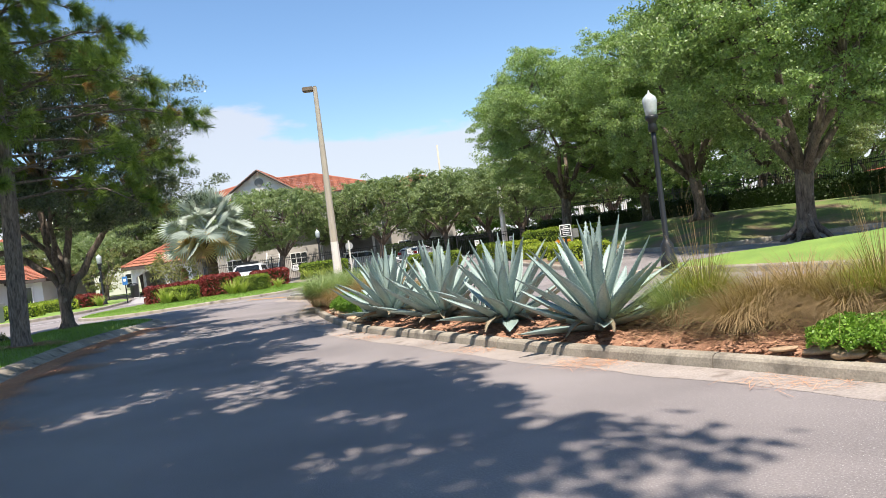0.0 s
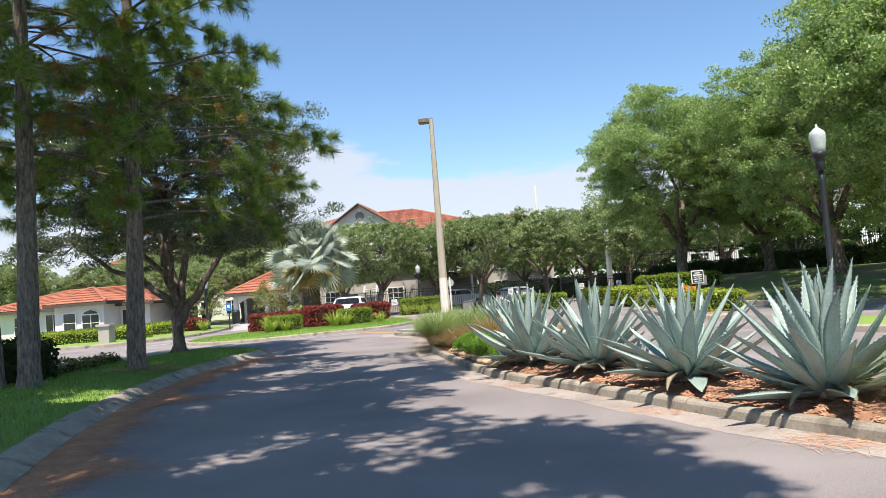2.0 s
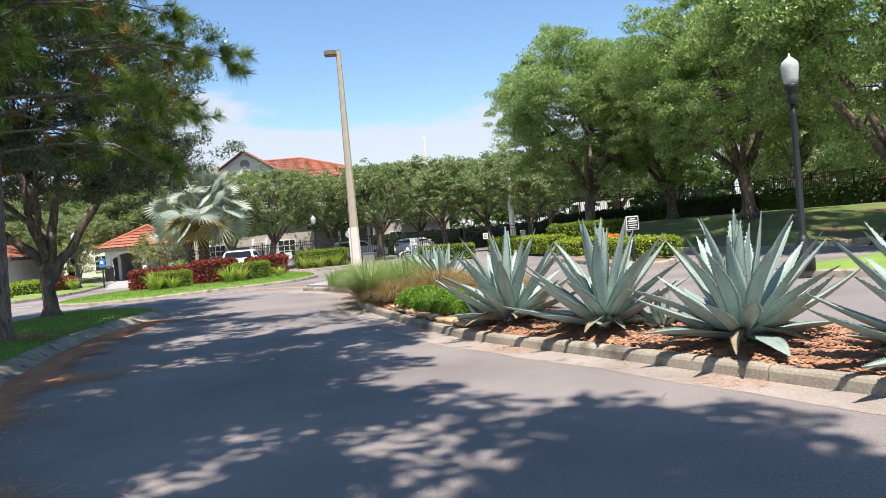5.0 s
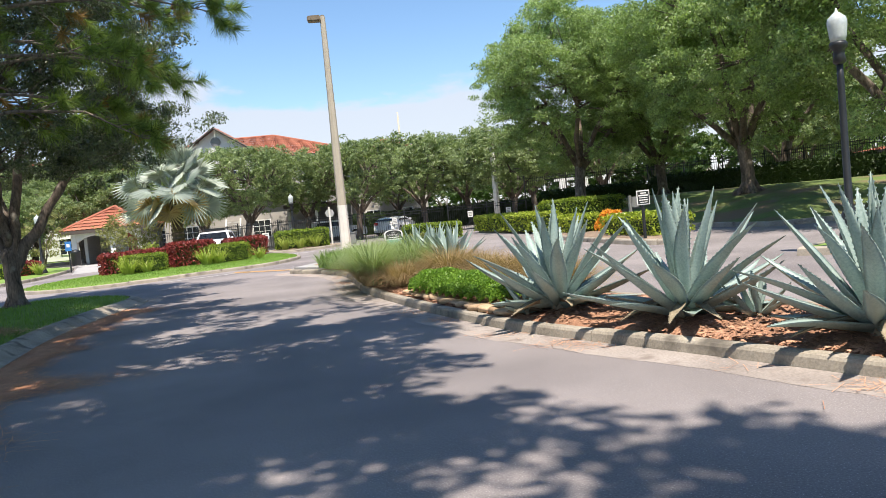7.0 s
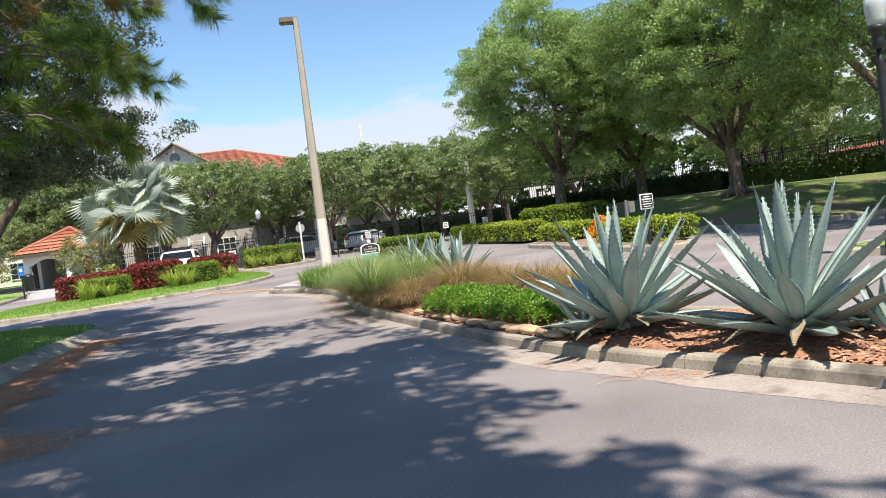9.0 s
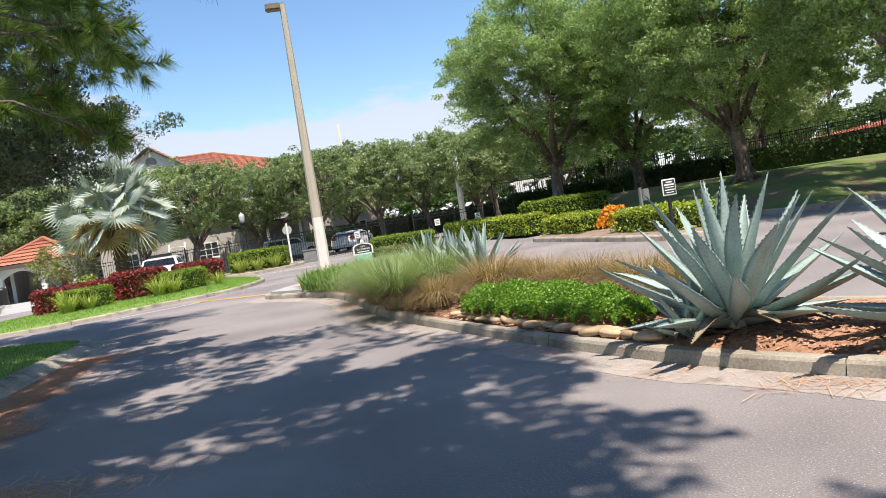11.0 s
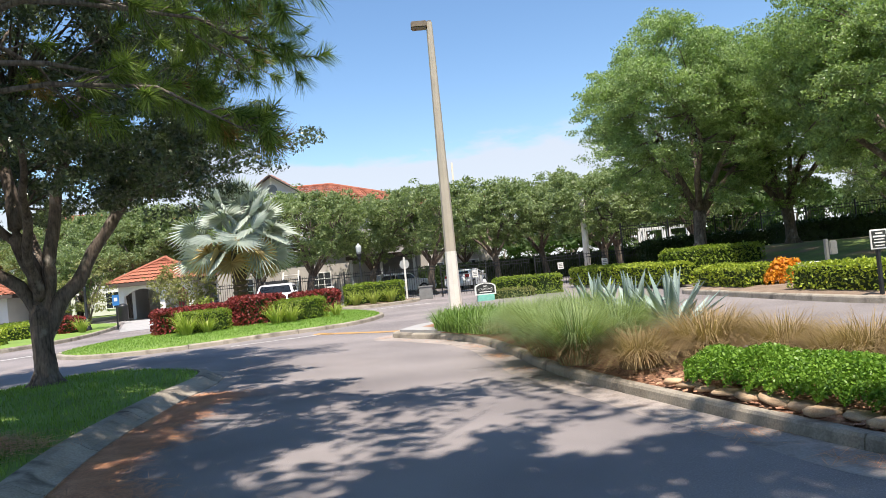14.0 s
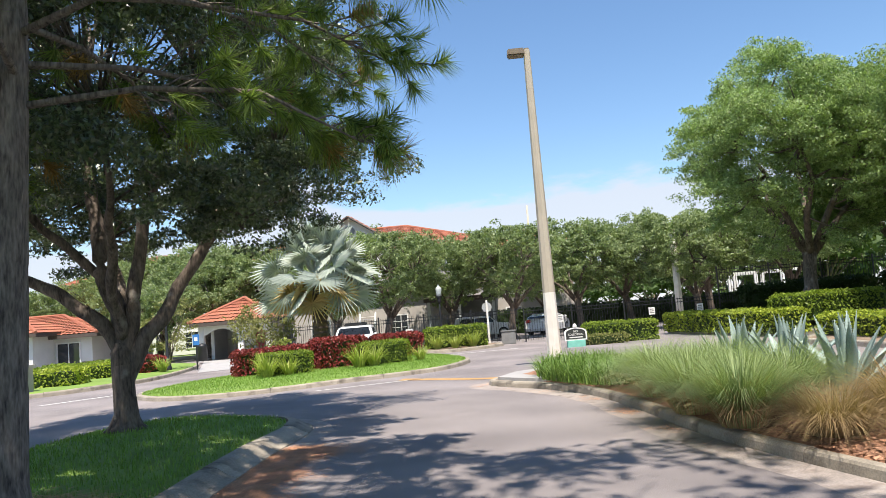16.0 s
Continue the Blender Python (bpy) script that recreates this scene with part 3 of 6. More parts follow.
def pine(name, m, label, height, seed, first=4.2, reach=4.3, count=70, tufts=9, group="", trunk=0.19):
    """A pine: bare straight trunk, drooping boughs and tufts of long needles."""
    rng = np.random.default_rng(seed)
    root = thing(name, m, label, "tree", group)
    bm = bmesh.new()
    zs = [-0.25, 0.0, 0.25, 1.2, 3, 6, 9, height]
    wig = [0, 0, 0, 0.03, 0.10, 0.18, 0.2, 0.25]
    furrowed(bm, [(w, w * 0.3, z) for w, z in zip(wig, zs)], [trunk * 1.5, trunk * 1.3, trunk * 1.08, trunk, trunk * 0.92, trunk * 0.75, trunk * 0.5, 0.03], 44, 0.055, 0.014, seed, 11.0)
    part("trunk", bm, PINEBARK, root, smooth=True)
    tips, ways, spans = [], [], []
    for i in range(count):
        t = i / count
        z = first + (height - first - 0.4) * t
        az = i * 2.399 + rng.uniform(-0.3, 0.3)
        ln = reach * (1 - 0.55 * t) * min(1.0, 0.6 + 1.9 * t) * rng.uniform(0.65, 1.08)
        o = Vector((math.cos(az), math.sin(az), 0))
        side = Vector((-o.y, o.x, 0))
        a = Vector((0.2, 0.06, z))
        bend = [a, a + o * ln * 0.35 + Vector((0, 0, 0.12)), a + o * ln * 0.7 + Vector((0, 0, 0.05 + 0.3 * t)), a + o * ln + Vector((0, 0, 0.9 * t - 0.45))]
        bm = bmesh.new()
        tube(bm, bend, [0.038, 0.028, 0.019, 0.008], 5, cap=False)
        for k in range(tufts):
            u = 1.0 - rng.uniform(0, 0.8) ** 1.4 if k else 1.0
            g = min(int(u * 3), 2)
            foot = bend[g].lerp(bend[g + 1], u * 3 - g)
            out = 0.30 * ln * (1.25 - u)
            way = (o * rng.uniform(0.5, 1.0) + side * rng.uniform(-1, 1) + Vector((0, 0, rng.uniform(-0.55, 0.45)))).normalized()
            q = foot + way * (out * rng.uniform(0.3, 1.0) + 0.1)
            tube(bm, [foot, (foot + q) / 2 + Vector((0, 0, 0.04)), q], [0.011, 0.008, 0.005], 4, cap=False)
            tips.append(q)
            ways.append((way + Vector((0, 0, rng.uniform(-0.5, 0.25)))).normalized())
            spans.append(rng.uniform(0.10, 0.24))
        part("bough", bm, PINEBARK, root, smooth=True)
    # needles: long slivers set round the last stretch of every twig
    per = 120
    tips, ways, spans = np.array([tuple(q) for q in tips]), np.array([tuple(q) for q in ways]), np.array(spans)
    n = len(tips) * per
    axis = np.repeat(ways, per, 0)
    b = np.repeat(tips, per, 0) + axis * (np.repeat(spans, per) * rng.uniform(-0.35, 1.0, n))[:, None]
    ring = rng.normal(size=(n, 3))
    ring -= axis * (ring * axis).sum(1)[:, None]
    ring /= np.linalg.norm(ring, axis=1)[:, None] + 1e-9
    d = axis * rng.uniform(0.35, 1.0, n)[:, None] + ring * 0.95
    d /= np.linalg.norm(d, axis=1)[:, None]
    ln = 0.26 * rng.uniform(0.7, 1.2, n)[:, None]
    s = np.cross(d, rng.normal(size=(n, 3)))
    s = s / np.linalg.norm(s, axis=1)[:, None] * 0.0055
    verts = np.stack([b - s, b + s, b + d * ln - np.array([0, 0, 1]) * 0.035], 1)
    withered = np.repeat(rng.uniform(0, 1, len(tips)) < 0.07, per)
    for who, name_, mat_, say in ((~withered, "foliage", PINELEAF, ""), (withered, "dry_needles", PINEDRY, "withered straw-brown needle tufts")):
        q = verts[who]
        link_mesh(name_, q.reshape(-1, 3), np.arange(len(q) * 3).reshape(-1, 3), mat_, root, say)
    return root


def hedge(name, m, label, lx, ly, h, material, seed, leaf=0.06, density=260, group="", round_=0.12):
    """A clipped hedge: a solid core coloured as inner shade, and leaves over its rounded faces."""
    rng = np.random.default_rng(seed)
    root = thing(name, m, label, "hedge", group)
    bm = bmesh.new()
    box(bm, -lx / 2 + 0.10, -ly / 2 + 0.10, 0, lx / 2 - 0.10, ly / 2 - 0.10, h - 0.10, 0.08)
    part("core", bm, SHADEDHEDGE, root)
    areas = [(lx * ly, "z"), (lx * h, "y"), (lx * h, "-y"), (ly * h, "x"), (ly * h, "-x")]
    pts, nr = [], []
    for a, s in areas:
        n = max(30, int(a * density))
        u, v, w = rng.uniform(-0.5, 0.5, n), rng.uniform(-0.5, 0.5, n), rng.normal(0, 0.028, n) - 0.03
        if s == "z":
            p, q = np.stack([u * lx, v * ly, h + w], 1), (0, 0, 1)
        elif s[-1] == "y":
            g = -1 if s[0] == "-" else 1
            p, q = np.stack([u * lx, g * (ly / 2 + w), (v + 0.5) * h], 1), (0, g, 0.4)
        else:
            g = -1 if s[0] == "-" else 1
            p, q = np.stack([g * (lx / 2 + w), u * ly, (v + 0.5) * h], 1), (g, 0, 0.4)
        pts.append(p), nr.append(np.tile(np.array(q, dtype=float), (n, 1)))
    pts, nr = np.vstack(pts), np.vstack(nr)
    # rounding towards the upper edges and a slow unevenness
    ex, ey = np.clip(np.abs(pts[:, 0]) - (lx / 2 - round_), 0, None), np.clip(np.abs(pts[:, 1]) - (ly / 2 - round_), 0, None)
    pts[:, 2] -= (pts[:, 2] > h - round_) * (ex + ey) * 0.6
    wave = np.array([noise.noise((p[0] * 1.3 + seed, p[1] * 1.3, p[2] * 1.3)) for p in pts])
    pts += nr * (wave * 0.07)[:, None]
    pts[:, 2] = np.clip(pts[:, 2], 0.02, None)
    leaves(rng, pts, leaf, material, "foliage", root, normals=nr)
    return root


# ---- ground and road ----
def sheet(name, x0, y0, x1, y1, z, step, material, label, rise=None):
    nx, ny = int((x1 - x0) / step) + 1, int((y1 - y0) / step) + 1
    gx, gy = np.meshgrid(np.linspace(x0, x1, nx), np.linspace(y0, y1, ny))
    gz = np.full(gx.size, z) if rise is None else np.array([z + rise(a, b) for a, b in zip(gx.ravel(), gy.ravel())])
    k = (np.arange(ny - 1)[:, None] * nx + np.arange(nx - 1)[None]).ravel()
    ob = link_mesh(name, np.stack([gx.ravel(), gy.ravel(), gz], 1), np.stack([k, k + 1, k + nx + 1, k + nx], 1), material, smooth=True)
    return tagged(ob, label, name, kind="structure")


sheet("ground", -900, -900, 900, 900, -0.08, 60, TURF, "green ground that reaches the horizon")
sheet("road", -42, -25, 30, 78, 0.0, 2.0, ASPHALT, "worn grey asphalt drive with lighter wear")

LAWN_LINE = [(-2.3, -8), (-2.5, -2.5), (-3.1, 0.6), (-4.0, 3.2), (-4.95, 5.6), (-5.8, 7.6), (-6.6, 9.6), (-7.5, 12.4), (-8.1, 15), (-8.55, 17.6), (-8.65, 20.5), (-8.6, 22.3), (-8.95, 23.5), (-10.1, 24.4), (-11.3, 24.8), (-12.4, 24.2), (-12.9, 22.2), (-13.0, 18.5), (-12.9, 15.5), (-12.3, 12), (-12.0, 6), (-12.0, -8)]
verge, verge_in = kerbed("kerb_left_verge", LAWN_LINE, TURF, "lawn", "pale concrete kerb round a shaded grass verge", width=0.40, mound=0.10, gutter=0.30, sloped=True)
BED_LINE = [(4.0, 4.15), (3.05, 5.42), (2.4, 6.45), (1.65, 7.55), (0.85, 8.8), (-0.35, 11.0), (-1.55, 13.1), (-2.1, 14.5), (-2.58, 16.0), (-2.98, 17.4), (-3.33, 18.7), (-3.6, 20.0), (-3.85, 22.4), (-4.2, 24.4), (-4.85, 25.9), (-5.7, 27.1), (-5.95, 27.75), (-5.55, 28.5), (-4.9, 29.6), (-4.2, 31.0), (-3.3, 32.6), (-2.3, 32.8), (-1.9, 31.2), (-1.7, 28.0), (-1.5, 25.4), (-1.2, 22.5), (-0.8, 18.8), (0.05, 15.2), (1.8, 12.0), (3.45, 9.3), (5.1, 6.7), (6.5, 4.1), (6.1, 2.7), (5.0, 3.0)]
bed, bed_in = kerbed("kerb_planting_bed", BED_LINE, SOIL, "mulch", "weathered concrete kerb round a mulched planting bed", height=0.125, mound=0.14, gutter=0.42, piece=3.0)
ISLE_LINE = [(-14.6, 30.3), (-12.8, 29.75), (-11.0, 30.4), (-9.8, 31.5), (-8.4, 32.4), (-7.2, 33.7), (-6.55, 36.4), (-7.0, 39.2), (-8.2, 42.0), (-10.0, 43.4), (-12.2, 42.8), (-13.8, 40.4), (-15.0, 37.6), (-15.9, 35.2), (-15.9, 32.2)]
isle, isle_in = kerbed("kerb_grass_island", ISLE_LINE, TURF, "lawn", "low pale kerb round a sunlit grass island", height=0.12, mound=0.08, piece=3.0)
PLANTER_LINE = [(3.05, 33.4), (3.2, 31), (3.4, 28.2), (3.75, 25.2), (4.3, 24.0), (5.2, 24.6), (6.0, 27), (6.4, 30), (5.8, 33), (4.4, 34.4)]
planter, planter_in = kerbed("kerb_planter_island", PLANTER_LINE, DULLMULCH, "mulch", "pale concrete kerb round a mulched planter", mound=0.12, piece=3.0)
GATEBED_LINE = [(-8.9, 45.0), (-7.4, 44.4), (-5.9, 45.6), (-5.2, 47.2), (-6.0, 48.2), (-8.6, 48.2), (-9.4, 46.6)]
kerbed("kerb_gate_bed", GATEBED_LINE, DULLMULCH, "mulch", "concrete kerb round a planted bed beside the gate", mound=0.05, piece=3.0)
SUNLAWN_LINE = [(4.5, 18.0), (5.1, 17.5), (5.9, 16.4), (6.9, 14.6), (8.1, 12.6), (10, 9), (13, 5), (18, 4), (20, 12), (16, 17), (11.5, 19.6), (7.5, 19.3), (5.5, 18.8)]
LEFTBED_LINE = [(-20.6, 35.4), (-19.6, 37.2), (-19.1, 40), (-19.6, 44), (-20.8, 49), (-23, 54), (-27, 56), (-34, 53), (-38, 46), (-34, 39), (-27, 35.6), (-22.5, 34.8)]
kerbed("kerb_house_garden", LEFTBED_LINE, TURF, "lawn", "concrete kerb round the clipped garden before the house", mound=0.06, piece=3.0)


def bank(x, y):
    """The lawn on the far side of the exit road climbs away from its kerb."""
    d = (x - 8.0) * 0.42 + (y - 26.0) * 0.55 if y > 20 else (x - 6) * 0.55 + (y - 16) * 0.1
    return 1.1 * max(0.0, min(1.0, d / 9.0)) ** 0.8
BANK_LINE = [(4.6, 38.5), (7.9, 30.0), (8.6, 26.9), (10.4, 26.3), (13, 26.6), (18, 26.0), (24, 22), (28, 12), (44, 12), (44, 60), (16, 56), (6, 50), (2.5, 47), (3.0, 43)]


def mound_lawn(name, points, top, near, slope_len, label, turf=None):
    """A lawn that climbs from its kerb, with kerb stones along it."""
    line = outline(points, 0.5)
    area = sum(line[i - 1].x * line[i].y - line[i].x * line[i - 1].y for i in range(len(line)))
    if area < 0:
        line.reverse()
    root = tagged(new(name), label, "lawn", kind="structure")
    inner, n = inset(line, 0.18), len(line)
    i = 0
    while i < n:
        j = min(n, i + 6)
        v, f = [], []
        for k in range(i, j + 1):
            a, b = line[k % n], inner[k % n]
            w = (b - a).normalized()
            v += [(*a, -0.03), (*(a + w * 0.02), near * 0.8), (*(a + w * 0.06), near), (*b, near), (*b, -0.03)]
        for q in range(j - i):
            for s in range(4):
                f.append((q * 5 + s, q * 5 + s + 1, q * 5 + s + 6, q * 5 + s + 5))
        link_mesh("kerb_stone", v, f, CONCRETE, root)
        i = j
    poly = np.array([(p.x, p.y) for p in inner])
    g = 0.7
    xs, ys = poly[:, 0], poly[:, 1]
    nx, ny = int((xs.max() - xs.min()) / g) + 2, int((ys.max() - ys.min()) / g) + 2
    gx, gy = np.meshgrid(xs.min() + np.arange(nx) * g, ys.min() + np.arange(ny) * g)
    px, py = gx.ravel(), gy.ravel()
    dist = np.sqrt(((px[:, None] - poly[None, :, 0]) ** 2 + (py[:, None] - poly[None, :, 1]) ** 2).min(1))
    ok = inside(px, py, inner)
    rim = [(*p, near - 0.02) for p in poly]
    bm = bmesh.new()
    rv = [bm.verts.new(p) for p in rim]
    cells = {}
    for k in np.nonzero(ok & (dist > 0.35))[0]:
        cells[k] = bm.verts.new((px[k], py[k], near - 0.02 + (top - near) * min(1, dist[k] / slope_len) ** 0.85 + 0.03 * noise.noise((px[k] * 0.6, py[k] * 0.6, 0))))
    for k in cells:
        if k + 1 in cells and k + nx in cells and k + nx + 1 in cells:
            bm.faces.new((cells[k], cells[k + 1], cells[k + nx + 1], cells[k + nx]))
    for a in range(n):
        bm.edges.new((rv[a - 1], rv[a]))
    bmesh.ops.delete(bm, geom=[w for w in cells.values() if not w.link_faces], context="VERTS")
    bmesh.ops.triangle_fill(bm, use_beauty=True, use_dissolve=False, edges=[e for e in bm.edges if not e.link_faces or e.is_boundary])
    part("lawn", bm, turf or TURF, root, smooth=True)
    return root, inner


bank_root, bank_in = mound_lawn("kerb_bank_lawn", BANK_LINE, 1.15, 0.16, 6.0, "shaded lawn bank with a concrete kerb under the trees", SHADEDTURF)
sun_lawn, sun_in = mound_lawn("kerb_sunlit_lawn", SUNLAWN_LINE, 0.6, 0.15, 3.5, "bright sunlit lawn with a pale concrete kerb")

# ---- street furniture ----
pole = thing("light_pole", pose(-4.28, 30.07, 0.2), "tall tapered concrete light pole with a whitewashed foot", "light pole")
bm = bmesh.new()
tube(bm, [(0, 0, 1.75), (0, 0, 8.0)], [0.155, 0.085], 8)
part("shaft", bm, POLE, pole)
bm = bmesh.new()
tube(bm, [(0, 0, -0.2), (0, 0, 1.75)], [0.185, 0.157], 8)
part("painted_foot", bm, WHITEWASH, pole, "white painted foot")
bm = bmesh.new()
box(bm, -0.06, -0.05, 7.86, 0.06, 0.05, 8.04, 0.01)
part("bracket", bm, BRONZE, pole)
bm = bmesh.new()
box(bm, -0.50, -0.17, 7.84, -0.06, 0.17, 8.02, 0.03)
part("lamp_head", bm, BRONZE, pole, "brown shoebox lamp head")


def post_lamp(m, label, height=3.9):
    root = thing("street_lamp", m, label, "street lamp", "post lamps")
    bm = bmesh.new()
    lathe(bm, [(0.19, -0.1), (0.19, 0.12), (0.15, 0.18), (0.15, 0.45), (0.09, 0.55), (0.066, 0.6), (0.058, height - 1.1), (0.05, height - 0.82)], 14)
    part("post", bm, BLACKIRON, root, smooth=True)
    bm = bmesh.new()
    lathe(bm, [(0.06, height - 0.86), (0.11, height - 0.82), (0.095, height - 0.70), (0.09, height - 0.62), (0.14, height - 0.56), (0.15, height - 0.50), (0.13, height - 0.47)], 14)
    part("fitter", bm, BLACKIRON, root, smooth=True)
    bm = bmesh.new()
    lathe(bm, [(0.12, height - 0.48), (0.14, height - 0.38), (0.162, height - 0.20), (0.166, height - 0.12), (0.145, height - 0.05), (0.10, height - 0.01), (0.07, height + 0.02), (0.03, height + 0.05), (0.01, height + 0.12)], 16)
    part("globe", bm, LAMPGLASS, root, "ribbed white acorn globe", smooth=True)
    return root


post_lamp(pose(5.2, 17.42, 0.25), "black post lamp with a white acorn globe on the lawn", 3.95)
post_lamp(pose(-8.33, 51, 0.0), "black post lamp with a white acorn globe beside the fence", 3.2)
post_lamp(pose(-20.8, 45.5, 0.15), "black post lamp with a white acorn globe in the garden", 3.0)

# ---- trees ----
OAK_BOUGHS = [
    ([(0.0, 0.0, 0.75), (0.28, 0.10, 1.3), (0.62, 0.26, 1.9), (1.05, 0.45, 2.65), (1.6, 0.6, 3.4), (2.4, 0.9, 4.2)], 0.144),
    ([(0.0, 0.0, 1.25), (-0.38, -0.16, 1.85), (-1.05, -0.4, 2.35), (-1.8, -0.7, 2.75), (-2.5, -0.9, 3.5)], 0.125),
    ([(0.0, 0.0, 1.0), (-0.10, 0.0, 1.9), (-0.28, -0.1, 2.9), (-0.5, 0.1, 4.2), (-0.5, 0.2, 5.8)], 0.156),
    ([(0.05, 0.0, 1.0), (0.16, 0.1, 2.0), (0.30, 0.2, 3.1), (0.65, 0.2, 4.4), (1.1, 0.5, 5.8)], 0.131),
    ([(0.0, 0.0, 1.4), (-0.35, 0.6, 2.3), (-0.8, 1.3, 3.2), (-1.4, 2.2, 4.2)], 0.100),
    ([(0.0, 0.0, 1.5), (0.25, -0.7, 2.5), (0.5, -1.3, 3.3), (0.9, -2.2, 4.3)], 0.094),
    ([(-0.2, 0.0, 2.3), (-0.7, -0.4, 3.0), (-1.3, -1.0, 3.9), (-1.9, -1.6, 4.9)], 0.081)]
broadleaf("oak_tree", pose(-11.5, 22.6, 0.15), "broad live oak with shade in its leaf colour and a forked trunk on the verge", 9.0, 4.7, 0.17, 1.25, 11, 290000, 0.04, SHADEDOAKLEAF, clusters=146, puff=0.118, lift=1.5, skirt=46, boughs=OAK_BOUGHS)
pine("pine_tree", pose(-9.87, 17.2, 0.2), "tall pine with furrowed bark and long needles on the verge", 11.0, 5, first=3.4, reach=4.8, count=58, tufts=21, group="verge pines")
pine("pine_tree", pose(-10.6, 14.6, 0.2, 0, 0, 70), "tall pine with a bare lower trunk on the verge", 11.5, 6, first=4.6, reach=4.0, count=46, tufts=15, group="verge pines")
pine("pine_tree", pose(-11.6, 14.9, 0.2, 0, 0, 150), "tall pine with a bare lower trunk on the verge", 11.0, 7, first=5.3, reach=3.9, count=34, tufts=11, group="verge pines")
# the trees that shade the drive from behind the walker
broadleaf("shade_tree", pose(-8.55, 7.6, 0.2), "tall leafy tree on the verge that shades the drive", 15.5, 7.2, 0.26, 8.0, 61, 60000, 0.15, OAKLEAF, clusters=98, puff=0.135, lift=1.4)
broadleaf("shade_tree", pose(-7.5, -3.0, 0.2), "wide leafy tree on the verge that shades the drive", 16.0, 10.4, 0.3, 8.0, 62, 85000, 0.17, OAKLEAF, clusters=145, puff=0.115, lift=1.6)

big = broadleaf("oak_tree", pose(7.1, 42.0, 1.05), "full round green oak on the lawn bank", 10.4, 5.3, 0.26, 1.9, 21, 210000, 0.057, OAKLEAF, clusters=210, group="bank oaks", puff=0.15, lift=0.6)
for x, y, z, turn, s in ((12.2, 44.0, 1.0, 80, 0.98), (11.9, 34.0, 1.0, 150, 1.0), (12.0, 24.6, 0.25, 260, 1.08)):
    t_ = copy_thing(big, pose(x, y, z, 0, 0, turn))
    t_.scale = (s, s, s)
    t_["label"] = "full green oak shading the lawn bank by the fence"
mid = broadleaf("oak_tree", pose(-4.5, 55.0, 0.0), "round grey-green oak in the car park", 6.9, 4.0, 0.2, 1.9, 31, 34000, 0.085, SHADEDPARKLEAF, clusters=110, group="car park oaks", puff=0.15, lift=0.7)
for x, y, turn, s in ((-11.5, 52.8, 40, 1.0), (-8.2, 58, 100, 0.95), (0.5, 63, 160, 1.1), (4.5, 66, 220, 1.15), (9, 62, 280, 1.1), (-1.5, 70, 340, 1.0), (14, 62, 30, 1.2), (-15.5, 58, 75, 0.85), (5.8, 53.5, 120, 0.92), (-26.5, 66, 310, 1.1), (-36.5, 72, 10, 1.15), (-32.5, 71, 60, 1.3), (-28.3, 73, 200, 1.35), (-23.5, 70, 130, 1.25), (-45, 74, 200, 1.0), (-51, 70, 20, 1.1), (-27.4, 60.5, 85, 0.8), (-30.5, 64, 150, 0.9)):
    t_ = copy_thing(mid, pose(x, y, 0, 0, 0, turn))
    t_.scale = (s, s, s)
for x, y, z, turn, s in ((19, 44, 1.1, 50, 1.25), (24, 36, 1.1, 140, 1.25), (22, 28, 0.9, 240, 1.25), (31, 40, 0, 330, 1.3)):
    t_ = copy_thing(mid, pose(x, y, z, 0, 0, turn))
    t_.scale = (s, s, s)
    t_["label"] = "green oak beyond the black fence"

# ---- planting bed ----
def agave_leaf(length, width, elev, curl, seed):
    """One thick channelled leaf with a toothed margin, along +x from the heart."""
    rng = random.Random(seed)
    segs, v, f = 11, [], []
    x = z = 0.0
    ang = elev
    mids = []
    for s in range(segs + 1):
        t = s / segs
        w = width * (0.62 + 0.75 * t - 0.1 * t * t if t < 0.45 else 0.9375 * (1 - ((t - 0.45) / 0.55) ** 1.8)) / 1.0
        w = max(w, 0.004)
        th = 0.045 * (1 - t) + 0.004
        up, out = Vector((-math.sin(ang), 0, math.cos(ang))), Vector((math.cos(ang), 0, math.sin(ang)))
        c = Vector((x, 0, z))
        mids.append((c, w, up))
        sway = 0.02 * math.sin(t * 5 + seed)
        for side, h in ((-0.5, 0.30), (-0.27, 0.10), (0, 0.0), (0.27, 0.10), (0.5, 0.30)):
            v.append(c + Vector((0, side * w + sway, 0)) + up * (h * w * 0.75))
        for side, h in ((0.3, 0.02), (0, -1.0), (-0.3, 0.02)):
            v.append(c + Vector((0, side * w + sway, 0)) + up * (h * th + (0.10 * w if side else 0)))
        x += out.x * length / segs
        z += out.z * length / segs
        ang += curl / segs * (0.4 + 1.2 * t)
    for s in range(segs):
        a, b = s * 8, s * 8 + 8
        for k in range(8):
            f.append((a + k, a + (k + 1) % 8, b + (k + 1) % 8, b + k))
    f.append(tuple(range(segs * 8, segs * 8 + 8)))
    for s in range(1, segs):          # marginal teeth
        for e in (0, 4):
            for h in (0.0, 0.5):
                p, q = v[s * 8 + e], v[(s + 1) * 8 + e]
                m = p.lerp(q, h + 0.25)
                way = Vector((0, -1 if e == 0 else 1, 0.25))
                i = len(v)
                d = (q - p).normalized() * 0.012
                v += [m - d, m + d, m + way * 0.012]
                f.append((i, i + 1, i + 2))
    return v, f


